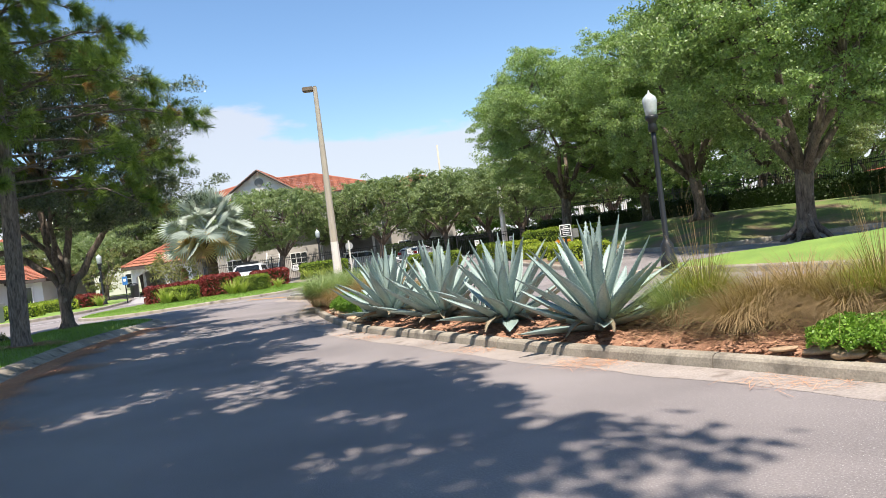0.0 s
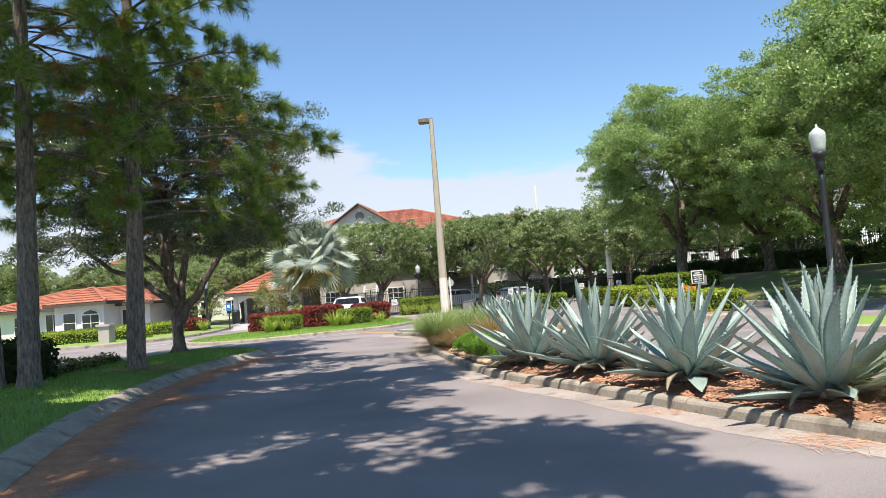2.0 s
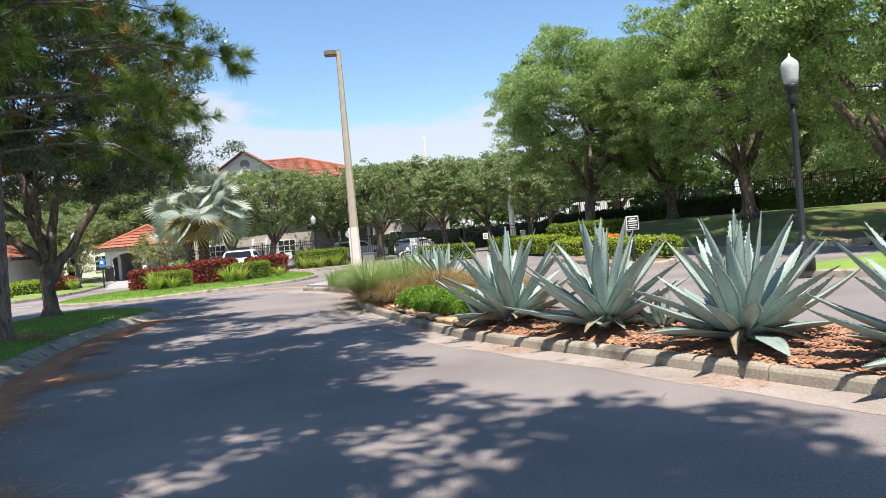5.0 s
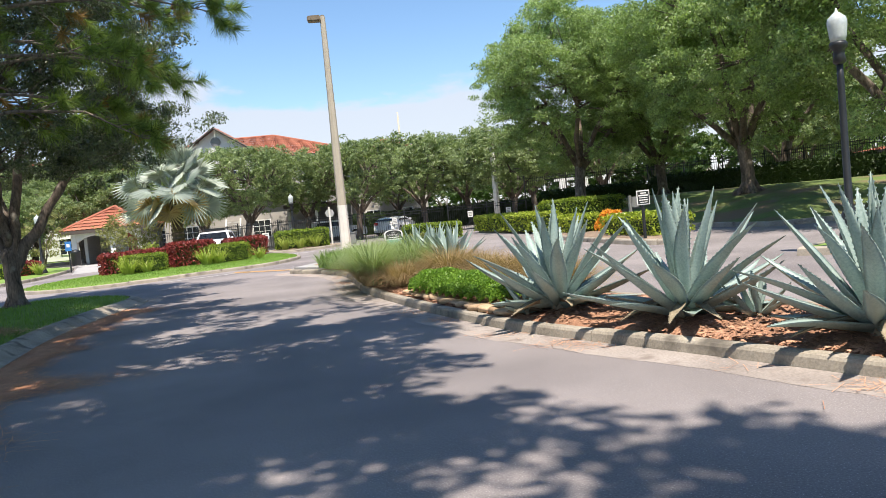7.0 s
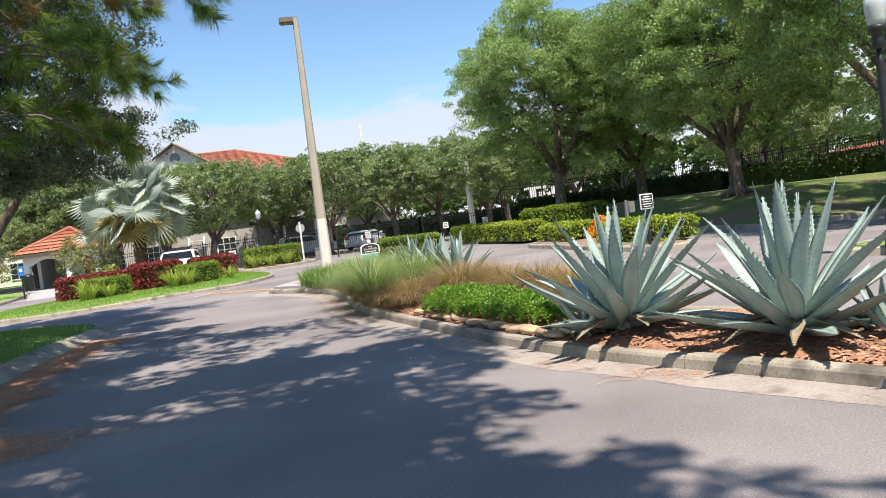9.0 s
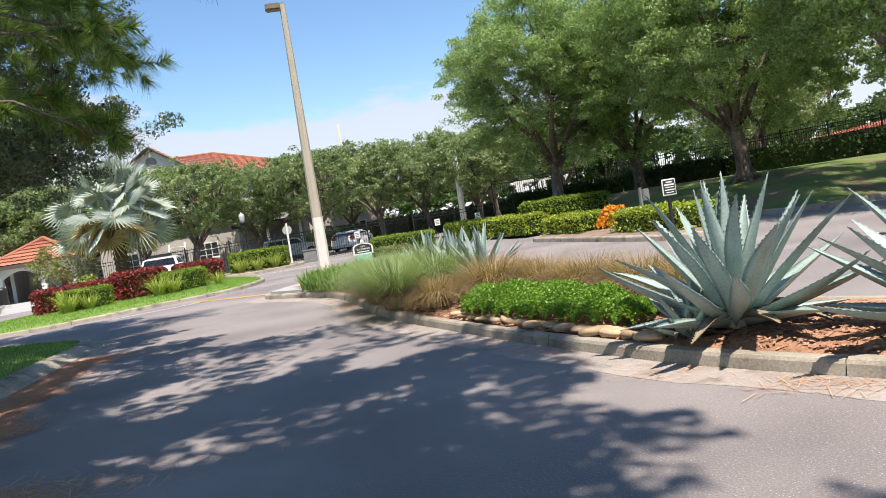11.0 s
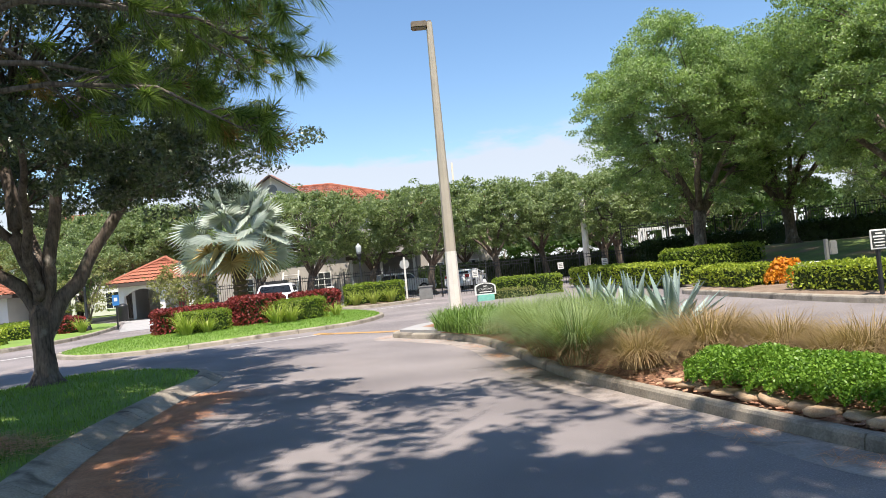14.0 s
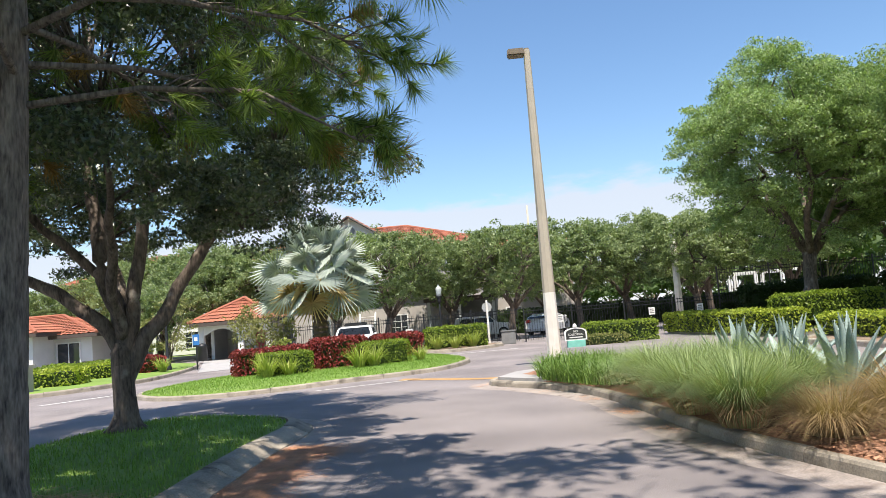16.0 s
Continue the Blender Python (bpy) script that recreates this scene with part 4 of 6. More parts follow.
def agave(m, label, seed, count=40, size=1.0, group="agaves in the bed"):
    root = thing("agave", m, label, "agave plant", group)
    rng = random.Random(seed)
    for i in range(count):
        t = i / (count - 1)
        elev = radians(4 + 82 * t ** 1.08 + rng.uniform(-7, 7))
        ln = size * (1.08 + 0.14 * math.sin(t * 3)) * rng.uniform(0.88, 1.08)
        curl = radians(rng.uniform(4, 26)) if t < 0.35 else radians(rng.uniform(-12, 14))
        if t < 0.12:
            curl = radians(rng.uniform(-10, 14))
            ln *= 0.82
        elif t < 0.3:
            ln *= 0.95
        v, f = agave_leaf(ln, 0.20 * size * rng.uniform(0.88, 1.12) * (1 - 0.25 * t), elev, curl, seed * 100 + i)
        az = i * 2.39996 + rng.uniform(-0.15, 0.15)
        turn = Matrix.Rotation(az, 4, "Z") @ Matrix.Translation((size * (0.085 * (1 - t) + 0.015), 0, size * (0.035 + 0.07 * t)))
        link_mesh("leaf", [turn @ q for q in v], f, AGAVE, root, smooth=True)
    for i in range(7):                 # withered leaves under the rosette
        v, f = agave_leaf(size * rng.uniform(0.45, 0.75), 0.10 * size, radians(-2), radians(rng.uniform(-45, -5)), seed * 100 + 70 + i)
        turn = Matrix.Rotation(i * 0.9 + rng.uniform(0, 0.4), 4, "Z") @ Matrix.Translation((0.1 * size, 0, 0.14 * size))
        link_mesh("dry_leaf", [turn @ q for q in v], f, AGAVE_DRY, root, "withered brown leaf", smooth=True)
    bm = bmesh.new()
    lathe(bm, [(0.11 * size, -0.05), (0.12 * size, 0.03 * size), (0.09 * size, 0.11 * size), (0.04 * size, 0.18 * size)], 12)
    part("heart", bm, AGAVE_DRY, root, smooth=True)
    return root


ag1 = agave(pose(-1.05, 13.5, 0.20), "large grey-green agave with toothed leaves over the kerb", 3)
ag2 = agave(pose(-0.12, 12.05, 0.21, 0, 0, 60), "large grey-green agave with toothed leaves in mulch", 8, 38)
a3 = copy_thing(ag1, pose(0.78, 10.35, 0.21, 0, 0, 130))
a4 = copy_thing(ag2, pose(1.72, 8.68, 0.21, 0, 0, 200))
a3["label"] = a4["label"] = "large grey-green agave with toothed leaves in mulch"
a3.scale = (0.97, 0.97, 0.97)
for x, y, turn in ((-2.25, 22.4, 20), (-1.62, 20.6, 240), (-1.95, 21.5, 140)):
    q = copy_thing(ag2, pose(x, y, 0.2, 0, 0, turn))
    q.scale = (0.82, 0.82, 0.80)
    q["label"] = "smaller blue-grey agave among the fountain grass"
pup = agave(pose(-1.42, 13.62, 0.17, 0, 0, 30), "small agave pup at the foot of a large agave", 15, 14, 0.38, "agave pups")
for x, y, turn in ((0.42, 11.65, 90), (-0.85, 14.0, 160)):
    copy_thing(pup, pose(x, y, 0.17, 0, 0, turn))


def grass_clump(m, label, seed, material, n, height, lean, spread, width=0.009, group="fountain grasses", plumes=0, droop=0.62, straw=0):
    rng = np.random.default_rng(seed)
    root = thing("fountain_grass", m, label, "ornamental grass", group)
    az = rng.uniform(0, 2 * np.pi, n)
    r = 0.20 * np.sqrt(rng.uniform(0, 1, n)) * spread
    base = np.stack([np.cos(az) * r, np.sin(az) * r, np.zeros(n) - 0.02], 1)
    blades(rng, base, height, width, lean, material, "tuft", root, droop=droop, segs=4, spread=az + rng.normal(0, 0.35, n))
    if straw:
        k = rng.integers(0, n, straw)
        blades(rng, base[k] * np.array([1.1, 1.1, 1.0]), height * 0.72, width, lean * 1.25, BROWNGRASS, "dead_blades", root, "dry straw blades low in the clump", droop=droop, segs=4, spread=az[k])
    if plumes:
        az = rng.uniform(0, 2 * np.pi, plumes)
        base = np.stack([np.cos(az) * 0.1, np.sin(az) * 0.1, np.zeros(plumes)], 1)
        blades(rng, base, height * 1.45, 0.006, lean * 0.42, BROWNGRASS, "seed_stalk", root, "thin straw seed stalks", droop=0.2, segs=4, spread=az)
    return root


gg = grass_clump(pose(-3.42, 20.7, 0.16), "fine green fountain grass spilling over the kerb", 1, GREENGRASS, 2200, 1.15, 0.95, 1.2, straw=700)
for x, y, turn, s in ((-3.28, 19.4, 50, 0.95), (-3.45, 22.4, 120, 0.95), (-3.3, 23.6, 190, 0.8), (-2.5, 20.2, 250, 0.95), (-2.7, 21.8, 20, 1.0), (-2.6, 23.2, 75, 0.85), (2.45, 8.15, 300, 0.72)):
    q = copy_thing(gg, pose(x, y, 0.18, 0, 0, turn))
    q.scale = (s, s, s)
bg = grass_clump(pose(-1.9, 18.6, 0.2), "dry straw-coloured fountain grass clump", 2, BROWNGRASS, 1900, 0.95, 1.15, 1.5, droop=0.72)
for x, y, turn, s in ((-2.75, 18.45, 40, 0.8), (-2.65, 20.35, 140, 0.7), (-1.3, 18.0, 90, 0.9), (-0.95, 17.0, 150, 0.9), (-0.7, 16.1, 210, 0.92), (-0.55, 15.2, 260, 0.85), (-1.4, 19.4, 300, 0.85), (-1.25, 16.9, 10, 0.8), (3.2, 7.65, 70, 1.0), (3.75, 6.95, 130, 1.08), (4.3, 6.3, 200, 1.08), (4.8, 5.6, 250, 1.05), (2.85, 7.35, 20, 0.8), (3.65, 7.7, 310, 1.1), (4.5, 7.0, 95, 1.1)):
    q = copy_thing(bg, pose(x, y, 0.2, 0, 0, turn))
    q.scale = (s, s, s * 0.92)
gold = grass_clump(pose(2.75, 8.1, 0.2), "golden-green fountain grass with tall seed stalks", 3, leafy("golden_grass", (0.40, 0.38, 0.12), (0.17, 0.20, 0.05), 0.3, 0.6, 0.4), 1500, 0.95, 0.7, 0.8, plumes=70)
for x, y, turn in ((3.9, 6.7, 80), (4.6, 6.0, 170)):
    copy_thing(gold, pose(x, y, 0.2, 0, 0, turn))


def cover_mound(name, points, label, height, count, material, leaf, seed, category):
    """A low spreading plant: leaves over a bumpy cushion."""
    rng = np.random.default_rng(seed)
    line = outline([Vector(p) for p in points], 0.2)
    c = sum(line, Vector((0, 0))) / len(line)
    root = thing(name, pose(c.x, c.y, 0.18), label, category)
    xy = scatter(rng, line, count)
    poly = np.array([(p.x, p.y) for p in line])
    d = np.sqrt(((xy[:, None] - poly[None]) ** 2).sum(2).min(1))
    top = height * (1 - np.exp(-d / 0.16)) * (0.78 + 0.4 * np.array([noise.noise((x * 2.2, y * 2.2, seed)) for x, y in xy]))
    z = top * np.sqrt(rng.uniform(0.15, 1.0, count)) + 0.03
    pts = np.stack([xy[:, 0] - c.x, xy[:, 1] - c.y, z], 1)
    nr = np.tile(np.array([0.0, -0.2, 0.8]), (count, 1))
    seeds = pts[rng.integers(0, count, max(3, int(count / 4000)))][:, :2]
    own = ((pts[:, None, :2] - seeds[None]) ** 2).sum(2).argmin(1)
    for k in range(len(seeds)):        # one spreading plant round every root
        leaves(rng, pts[own == k], leaf, material, "spreading_stem", root, normals=nr[own == k], long=1.5)
    return root


cover_mound("groundcover", [(-2.72, 17.15), (-2.38, 16.1), (-1.98, 15.0), (-1.62, 14.3), (-1.25, 14.5), (-1.25, 15.5), (-1.65, 16.8), (-2.25, 17.6)], "bright green low groundcover behind the edging stones", 0.42, 40000, COVER, 0.021, 4, "groundcover")
cover_mound("groundcover", [(2.8, 6.0), (3.3, 5.35), (4.0, 4.7), (4.6, 5.0), (3.9, 5.9), (3.2, 6.3)], "bright green low groundcover behind the edging stones", 0.36, 24000, COVER, 0.021, 5, "groundcover")

rng = np.random.default_rng(9)
lir = outline([Vector(p) for p in ((-4.95, 26.5), (-4.5, 25.0), (-3.9, 24.1), (-3.2, 24.4), (-3.0, 26.5), (-3.6, 28.4), (-4.6, 28.2))], 0.2)
xy = scatter(rng, lir, 3600)
lr = thing("border_grass", pose(-3.9, 26.2, 0.18), "dark green strappy border grass at the bed's tip", "border grass")
blades(rng, np.stack([xy[:, 0] + 3.9, xy[:, 1] - 26.2, np.zeros(len(xy))], 1), 0.60, 0.022, 0.95, LIRIOPE, "tuft", lr, droop=0.5, segs=4)


def stone_mesh(seed):
    bm = bmesh.new()
    bmesh.ops.create_icosphere(bm, subdivisions=2, radius=0.5)
    for v in bm.verts:
        n_ = noise.noise(v.co * 1.6 + Vector((seed * 3.1, 0, 0)))
        v.co *= 1 + 0.55 * n_ + 0.2 * noise.noise(v.co * 4 + Vector((0, seed, 0)))
        v.co.z = min(max(v.co.z, -0.32), 0.27 + 0.1 * v.co.x) * 0.95
    for f in bm.faces:
        f.smooth = True
    me = bpy.data.meshes.new("edging_stone")
    bm.to_mesh(me)
    bm.free()
    me.materials.append(ROCK)
    return me


stones = [stone_mesh(k) for k in range(5)]
rnd = random.Random(4)
edging = [p for p in inset(bed_in, 0.10) if 13.9 < p.y < 17.5 and p.x < -1.2] + [p for p in inset(bed_in, 0.10) if 4.4 < p.y < 6.5 and p.x < 4]
last = None
for p in edging:
    if last is not None and (p - last).length < 0.20:
        continue
    last = p
    ob = tagged(new("edging_stone", stones[rnd.randrange(5)]), "rough orange field stone edging the groundcover", "stone", "edging stones")
    ob.matrix_world = pose(p.x + rnd.uniform(-0.02, 0.02), p.y, 0.165, 0, rnd.uniform(-8, 8), 113 + rnd.uniform(-14, 14)) @ Matrix.Diagonal((0.33 * rnd.uniform(0.6, 1.25), 0.22 * rnd.uniform(0.7, 1.3), 0.105 * rnd.uniform(0.65, 1.35), 1))

# bark chips and fallen needles
bed_z = bed_height(bed_in, 0.125, 0.14)
front = outline([Vector(p) for p in ((4.2, 4.4), (2.6, 6.5), (0.9, 9.0), (-0.2, 11.1), (-1.4, 13.3), (-2.3, 15.6), (-3.1, 18.6), (-3.4, 20.4), (-2.2, 20.2), (-1.0, 16), (0.6, 12.6), (2.4, 9.6), (4.8, 6))], 0.4)
xy = scatter(rng, front, 19000)
zz = np.array([bed_z(x, y) for x, y in xy]) + rng.uniform(0.002, 0.02, len(xy))
az, ln = rng.uniform(0, np.pi, len(xy)), rng.uniform(0.015, 0.055, len(xy))
u = np.stack([np.cos(az) * ln, np.sin(az) * ln, rng.uniform(-0.3, 0.3, len(xy)) * ln], 1)
w = np.stack([-np.sin(az), np.cos(az), rng.uniform(-0.4, 0.4, len(xy))], 1) * (ln * rng.uniform(0.12, 0.35, len(xy)))[:, None]
c = np.stack([xy[:, 0], xy[:, 1], zz], 1)
lid = c + np.array([0, 0, 0.012])
chips = link_mesh("bark_chips", np.stack([c - u - w, c + u - w, c + u + w, c - u + w, lid], 1).reshape(-1, 3), (np.arange(len(xy))[:, None, None] * 5 + np.array([[0, 1, 4], [1, 2, 4], [2, 3, 4], [3, 0, 4]])[None]).reshape(-1, 3), CHIP)
tagged(chips, "orange-brown bark chips spread over the bed", "mulch", kind="stuff")


def litter(name, base, label):
    n = len(base)
    az, ln = rng.uniform(0, np.pi, n), rng.uniform(0.06, 0.13, n)
    u = np.stack([np.cos(az) * ln, np.sin(az) * ln, np.zeros(n)], 1)
    w = np.stack([-np.sin(az), np.cos(az), np.zeros(n)], 1) * 0.0019
    ob = link_mesh(name, np.stack([base - u - w, base + u - w, base + u + w, base - u + w], 1).reshape(-1, 3), np.arange(n * 4).reshape(n, 4), NEEDLE_LITTER)
    return tagged(ob, label, "leaf litter", kind="stuff")


kl = outline([Vector(p) for p in LAWN_LINE], 0.25)
edge_pts = np.array([(p.x, p.y) for p in kl if p.x > -9.2 and -2 < p.y < 21.0])
k = rng.integers(0, len(edge_pts), 90000)
off = np.abs(rng.normal(0, 0.55, 90000)) * (0.35 + 1.0 * np.array([max(0.0, noise.noise((0, edge_pts[i][1] * 0.8, 3))) for i in k]) * 2)
base = np.stack([edge_pts[k][:, 0] + 0.05 + off, edge_pts[k][:, 1] + rng.normal(0, 0.15, 90000), rng.uniform(0.014, 0.022, 90000)], 1)
litter("fallen_needles", base, "rust-brown fallen pine needles along the gutter")
az_, rad_ = rng.uniform(0, 2 * np.pi, 3000), np.abs(rng.normal(0.35, 0.28, 3000))
base = np.stack([-9.75 + np.cos(az_) * rad_ * 1.2, 17.3 + np.sin(az_) * rad_ * 0.9, np.zeros(3000)], 1)
vz_ = bed_height(verge_in, 0.15, 0.10)
base[:, 2] = [vz_(x, y) + 0.045 for x, y, _ in base]
litter("fallen_needles", base, "rust-brown needles heaped round the pine's foot")
bl = outline([Vector(p) for p in BED_LINE], 0.25)
edge2 = np.array([(p.x, p.y) for p in bl[: int(len(bl) * 0.45)]])
k = rng.integers(0, len(edge2), 7000)
jit = rng.normal(0, 0.25, len(k))
keep = np.array([noise.noise(((edge2[i][1] + j) * 1.1, 7, 0)) > 0.05 + 0.5 * q for i, j, q in zip(k, jit, rng.uniform(0, 1, len(k)))])
k = k[keep]
base = np.stack([edge2[k][:, 0] - 0.08 - np.abs(rng.normal(0, 0.14, len(k))), edge2[k][:, 1] + jit[keep] - np.abs(rng.normal(0, 0.12, len(k))), rng.uniform(0.014, 0.02, len(k))], 1)
litter("fallen_needles", base, "scattered rust-brown needles along the bed's kerb")

# ---- grass blades on the lawns ----
def turf_blades(line, count, height, z, label, keep=None):
    xy_ = scatter(rng, line, count)
    if keep is not None:
        xy_ = xy_[keep(xy_[:, 0], xy_[:, 1])]
    zf = np.array([z(x, y) for x, y in xy_])
    ob = blades(rng, np.stack([xy_[:, 0], xy_[:, 1], zf], 1), height, 0.011, 0.55, BLADE, "grass", droop=0.3, segs=2)
    return tagged(ob, label, "grass", kind="stuff")


vz = bed_height(verge_in, 0.15, 0.10)
turf_blades(verge_in, 90000, 0.075, vz, "short shaded grass on the verge", lambda x, y: (y > 8) & (x > -13.5))
iz = bed_height(isle_in, 0.12, 0.08)
turf_blades(isle_in, 45000, 0.07, iz, "short bright grass on the island")

# ---- clipped hedges and island planting ----
hedge("hedge", pose(-12.3, 34.6, 0.16, 0, 0, 30), "clipped olive-green hedge block on the grass island", 1.6, 1.05, 0.74, HEDGELEAF, 1, 0.034, 700, "island hedges")
hedge("hedge", pose(-9.45, 36.4, 0.16, 0, 0, 30), "clipped olive-green hedge block on the grass island", 1.65, 1.05, 0.8, HEDGELEAF, 2, 0.034, 700, "island hedges")
hedge("red_hedge", pose(-13.0, 35.9, 0.16, 0, 0, 32), "low dark-red copperleaf hedge on the grass island", 2.7, 1.0, 0.86, REDLEAF, 3, 0.062, 400, "red hedges")
hedge("red_hedge", pose(-11.0, 36.6, 0.16, 0, 0, 32), "tall dark-red copperleaf hedge block on the grass island", 1.75, 1.2, 1.02, REDLEAF, 4, 0.062, 400, "red hedges")
hedge("red_hedge", pose(-9.5, 40.6, 0.14, 0, 0, 30), "dark-red copperleaf hedge at the island's back", 1.9, 1.0, 0.95, REDLEAF, 5, 0.062, 400, "red hedges")


def strappy(m, label, seed, n=130, h=0.95, material=None, group="variegated clumps"):
    r_ = np.random.default_rng(seed)
    root = thing("strap_leaf_plant", m, label, "plant", group)
    az = r_.uniform(0, 2 * np.pi, n)
    base = np.stack([np.cos(az) * 0.14, np.sin(az) * 0.14, np.zeros(n)], 1)
    blades(r_, base, h, 0.035, 0.75, material or VARIEGATED, "tuft", root, droop=0.45, segs=4, spread=az + r_.normal(0, 0.4, n))
    return root


va = strappy(pose(-12.55, 33.55, 0.17), "yellow-green variegated strap-leaf plant before a hedge", 1)
for x, y, turn, s in ((-12.0, 33.9, 50, 0.8), (-10.05, 35.1, 110, 1.05), (-9.6, 35.3, 200, 0.9), (-8.25, 36.9, 300, 0.7), (-8.2, 45.1, 20, 1.0), (-7.4, 45.0, 80, 0.9), (-6.6, 45.5, 160, 1.0), (-20.3, 43.8, 10, 0.9)):
    q = copy_thing(va, pose(x, y, 0.16, 0, 0, turn))
    q.scale = (s, s, s)

hedge("hedge", pose(-7.4, 46.3, 0.13), "clipped green hedge beside the entrance gate", 2.9, 1.1, 1.0, HEDGELEAF, 6, 0.06, 260, "gate hedges")
hedge("hedge", pose(3.45, 41.5, 0.1, 0, 0, 100), "clipped lime-topped hedge along the gate drive", 9.6, 1.1, 0.85, LIMELEAF, 7, 0.06, 240, "gate hedges")
hedge("hedge", pose(6.2, 38.6, 0.45, 0, 0, 12), "clipped tall green hedge behind the planter", 3.9, 1.3, 0.95, HEDGELEAF, 8, 0.06, 260, "gate hedges")
hedge("hedge", pose(-0.5, 42.6, 0.0, 0, 0, -4), "clipped green hedge before the entrance gate", 3.0, 1.2, 0.85, HEDGELEAF, 9, 0.06, 240, "gate hedges")
hedge("hedge", pose(-1.4, 41.5, 0.0, 0, 0, -4), "low dull hedge before the entrance gate", 2.0, 0.7, 0.42, BUSHLEAF, 10, 0.05, 240, "gate hedges")
hedge("hedge", pose(4.15, 31.9, 0.2, 0, 0, 96), "clipped lime-topped hedge in the planter", 3.0, 1.1, 0.62, LIMELEAF, 11, 0.05, 330, "planter hedges")
hedge("hedge", pose(4.75, 26.6, 0.2, 0, 0, 98), "clipped lime-topped hedge in the planter", 3.4, 1.3, 0.62, LIMELEAF, 12, 0.05, 330, "planter hedges")
cover_mound("croton", [(4.3, 30.2), (4.9, 29.6), (5.4, 30.0), (5.1, 30.7), (4.6, 30.8)], "bright orange-yellow croton shrub in the planter", 0.85, 2000, ORANGELEAF, 0.075, 21, "shrub")
# hedge along the fence on the bank, its shade put into the leaf colour
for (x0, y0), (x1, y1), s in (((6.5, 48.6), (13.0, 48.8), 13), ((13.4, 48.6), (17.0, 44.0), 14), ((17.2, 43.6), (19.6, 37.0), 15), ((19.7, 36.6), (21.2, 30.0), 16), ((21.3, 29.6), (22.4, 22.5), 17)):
    hedge("hedge", pose((x0 + x1) / 2, (y0 + y1) / 2, 1.05 if s > 13 else 0.85, 0, 0, math.degrees(math.atan2(y1 - y0, x1 - x0))), "dark shaded hedge along the black fence", math.dist((x0, y0), (x1, y1)), 1.3, 1.15, SHADEDHEDGE, s, 0.09, 110, "fence hedges", 0.3)
for x, y, lx, ly, turn, mat, s in ((-23.5, 38.2, 5.0, 1.6, 12, LIMELEAF, 18), (-26.5, 42.0, 7.0, 1.5, 20, HEDGELEAF, 19), (-22.6, 42.2, 3.2, 1.4, 30, LIMELEAF, 22), (-25, 47.5, 5.5, 1.3, 15, HEDGELEAF, 23)):
    hedge("hedge", pose(x, y, 0.17, 0, 0, turn), "low clipped yellow-green hedge in the house garden", lx, ly, 0.62, mat, s, 0.06, 200, "garden hedges")
hedge("red_hedge", pose(-21.3, 44.6, 0.17, 0, 0, 60), "small rust-red shrub in the house garden", 1.3, 0.9, 0.75, REDLEAF, 24, 0.09, 130, "red hedges")
broadleaf("shrub_tree", pose(-15.2, 42.2, 0.1), "thin multi-stemmed shrub with sparse olive leaves", 3.0, 1.6, 0.05, 0.5, 71, 2600, 0.07, BUSHLEAF, clusters=34, puff=0.24)
broadleaf("shrub_tree", pose(-21.2, 46.6, 0.15), "thin crape myrtle with sparse leaves in the garden", 3.6, 1.5, 0.05, 0.6, 72, 1800, 0.07, BUSHLEAF, clusters=30, puff=0.22)

hedge("shrub", pose(-12.5, 15.9, 0.2, 0, 0, 30), "dark unclipped shrub behind the pine trunks", 2.6, 0.9, 0.95, SHADEDHEDGE, 91, 0.07, 170, "verge shrubs", 0.3)
hedge("shrub", pose(-12.2, 18.6, 0.15, 0, 0, 92), "low dry brown groundcover along the verge's back", 3.4, 0.7, 0.34, BUSHLEAF, 92, 0.05, 260, "verge shrubs", 0.2)

# Added row in the shade-coloured leaf, darkening the bright ground beyond the gate.
hedge("hedge", pose(7, 67, 0.0, 0, 0, 4), "shade-coloured hedge row added beyond the entrance gate", 26, 1.6, 1.7, SHADEDHEDGE, 93, 0.12, 70, "gate hedges", 0.3)

# ---- silver fan palm ----
palm = thing("silver_fan_palm", pose(-12.3, 40.0, 0.15), "silver-blue fan palm with dry lower fronds behind the red hedge", "palm tree")
bm = bmesh.new()
prof = [(0.30, -0.1), (0.27, 0.15)]
for i in range(9):
    prof += [(0.25, 0.2 + i * 0.21), (0.31, 0.33 + i * 0.21)]
lathe(bm, prof + [(0.27, 2.3), (0.25, 2.7), (0.14, 3.15), (0.05, 3.35)], 12)
part("trunk", bm, PALMBARK, palm)


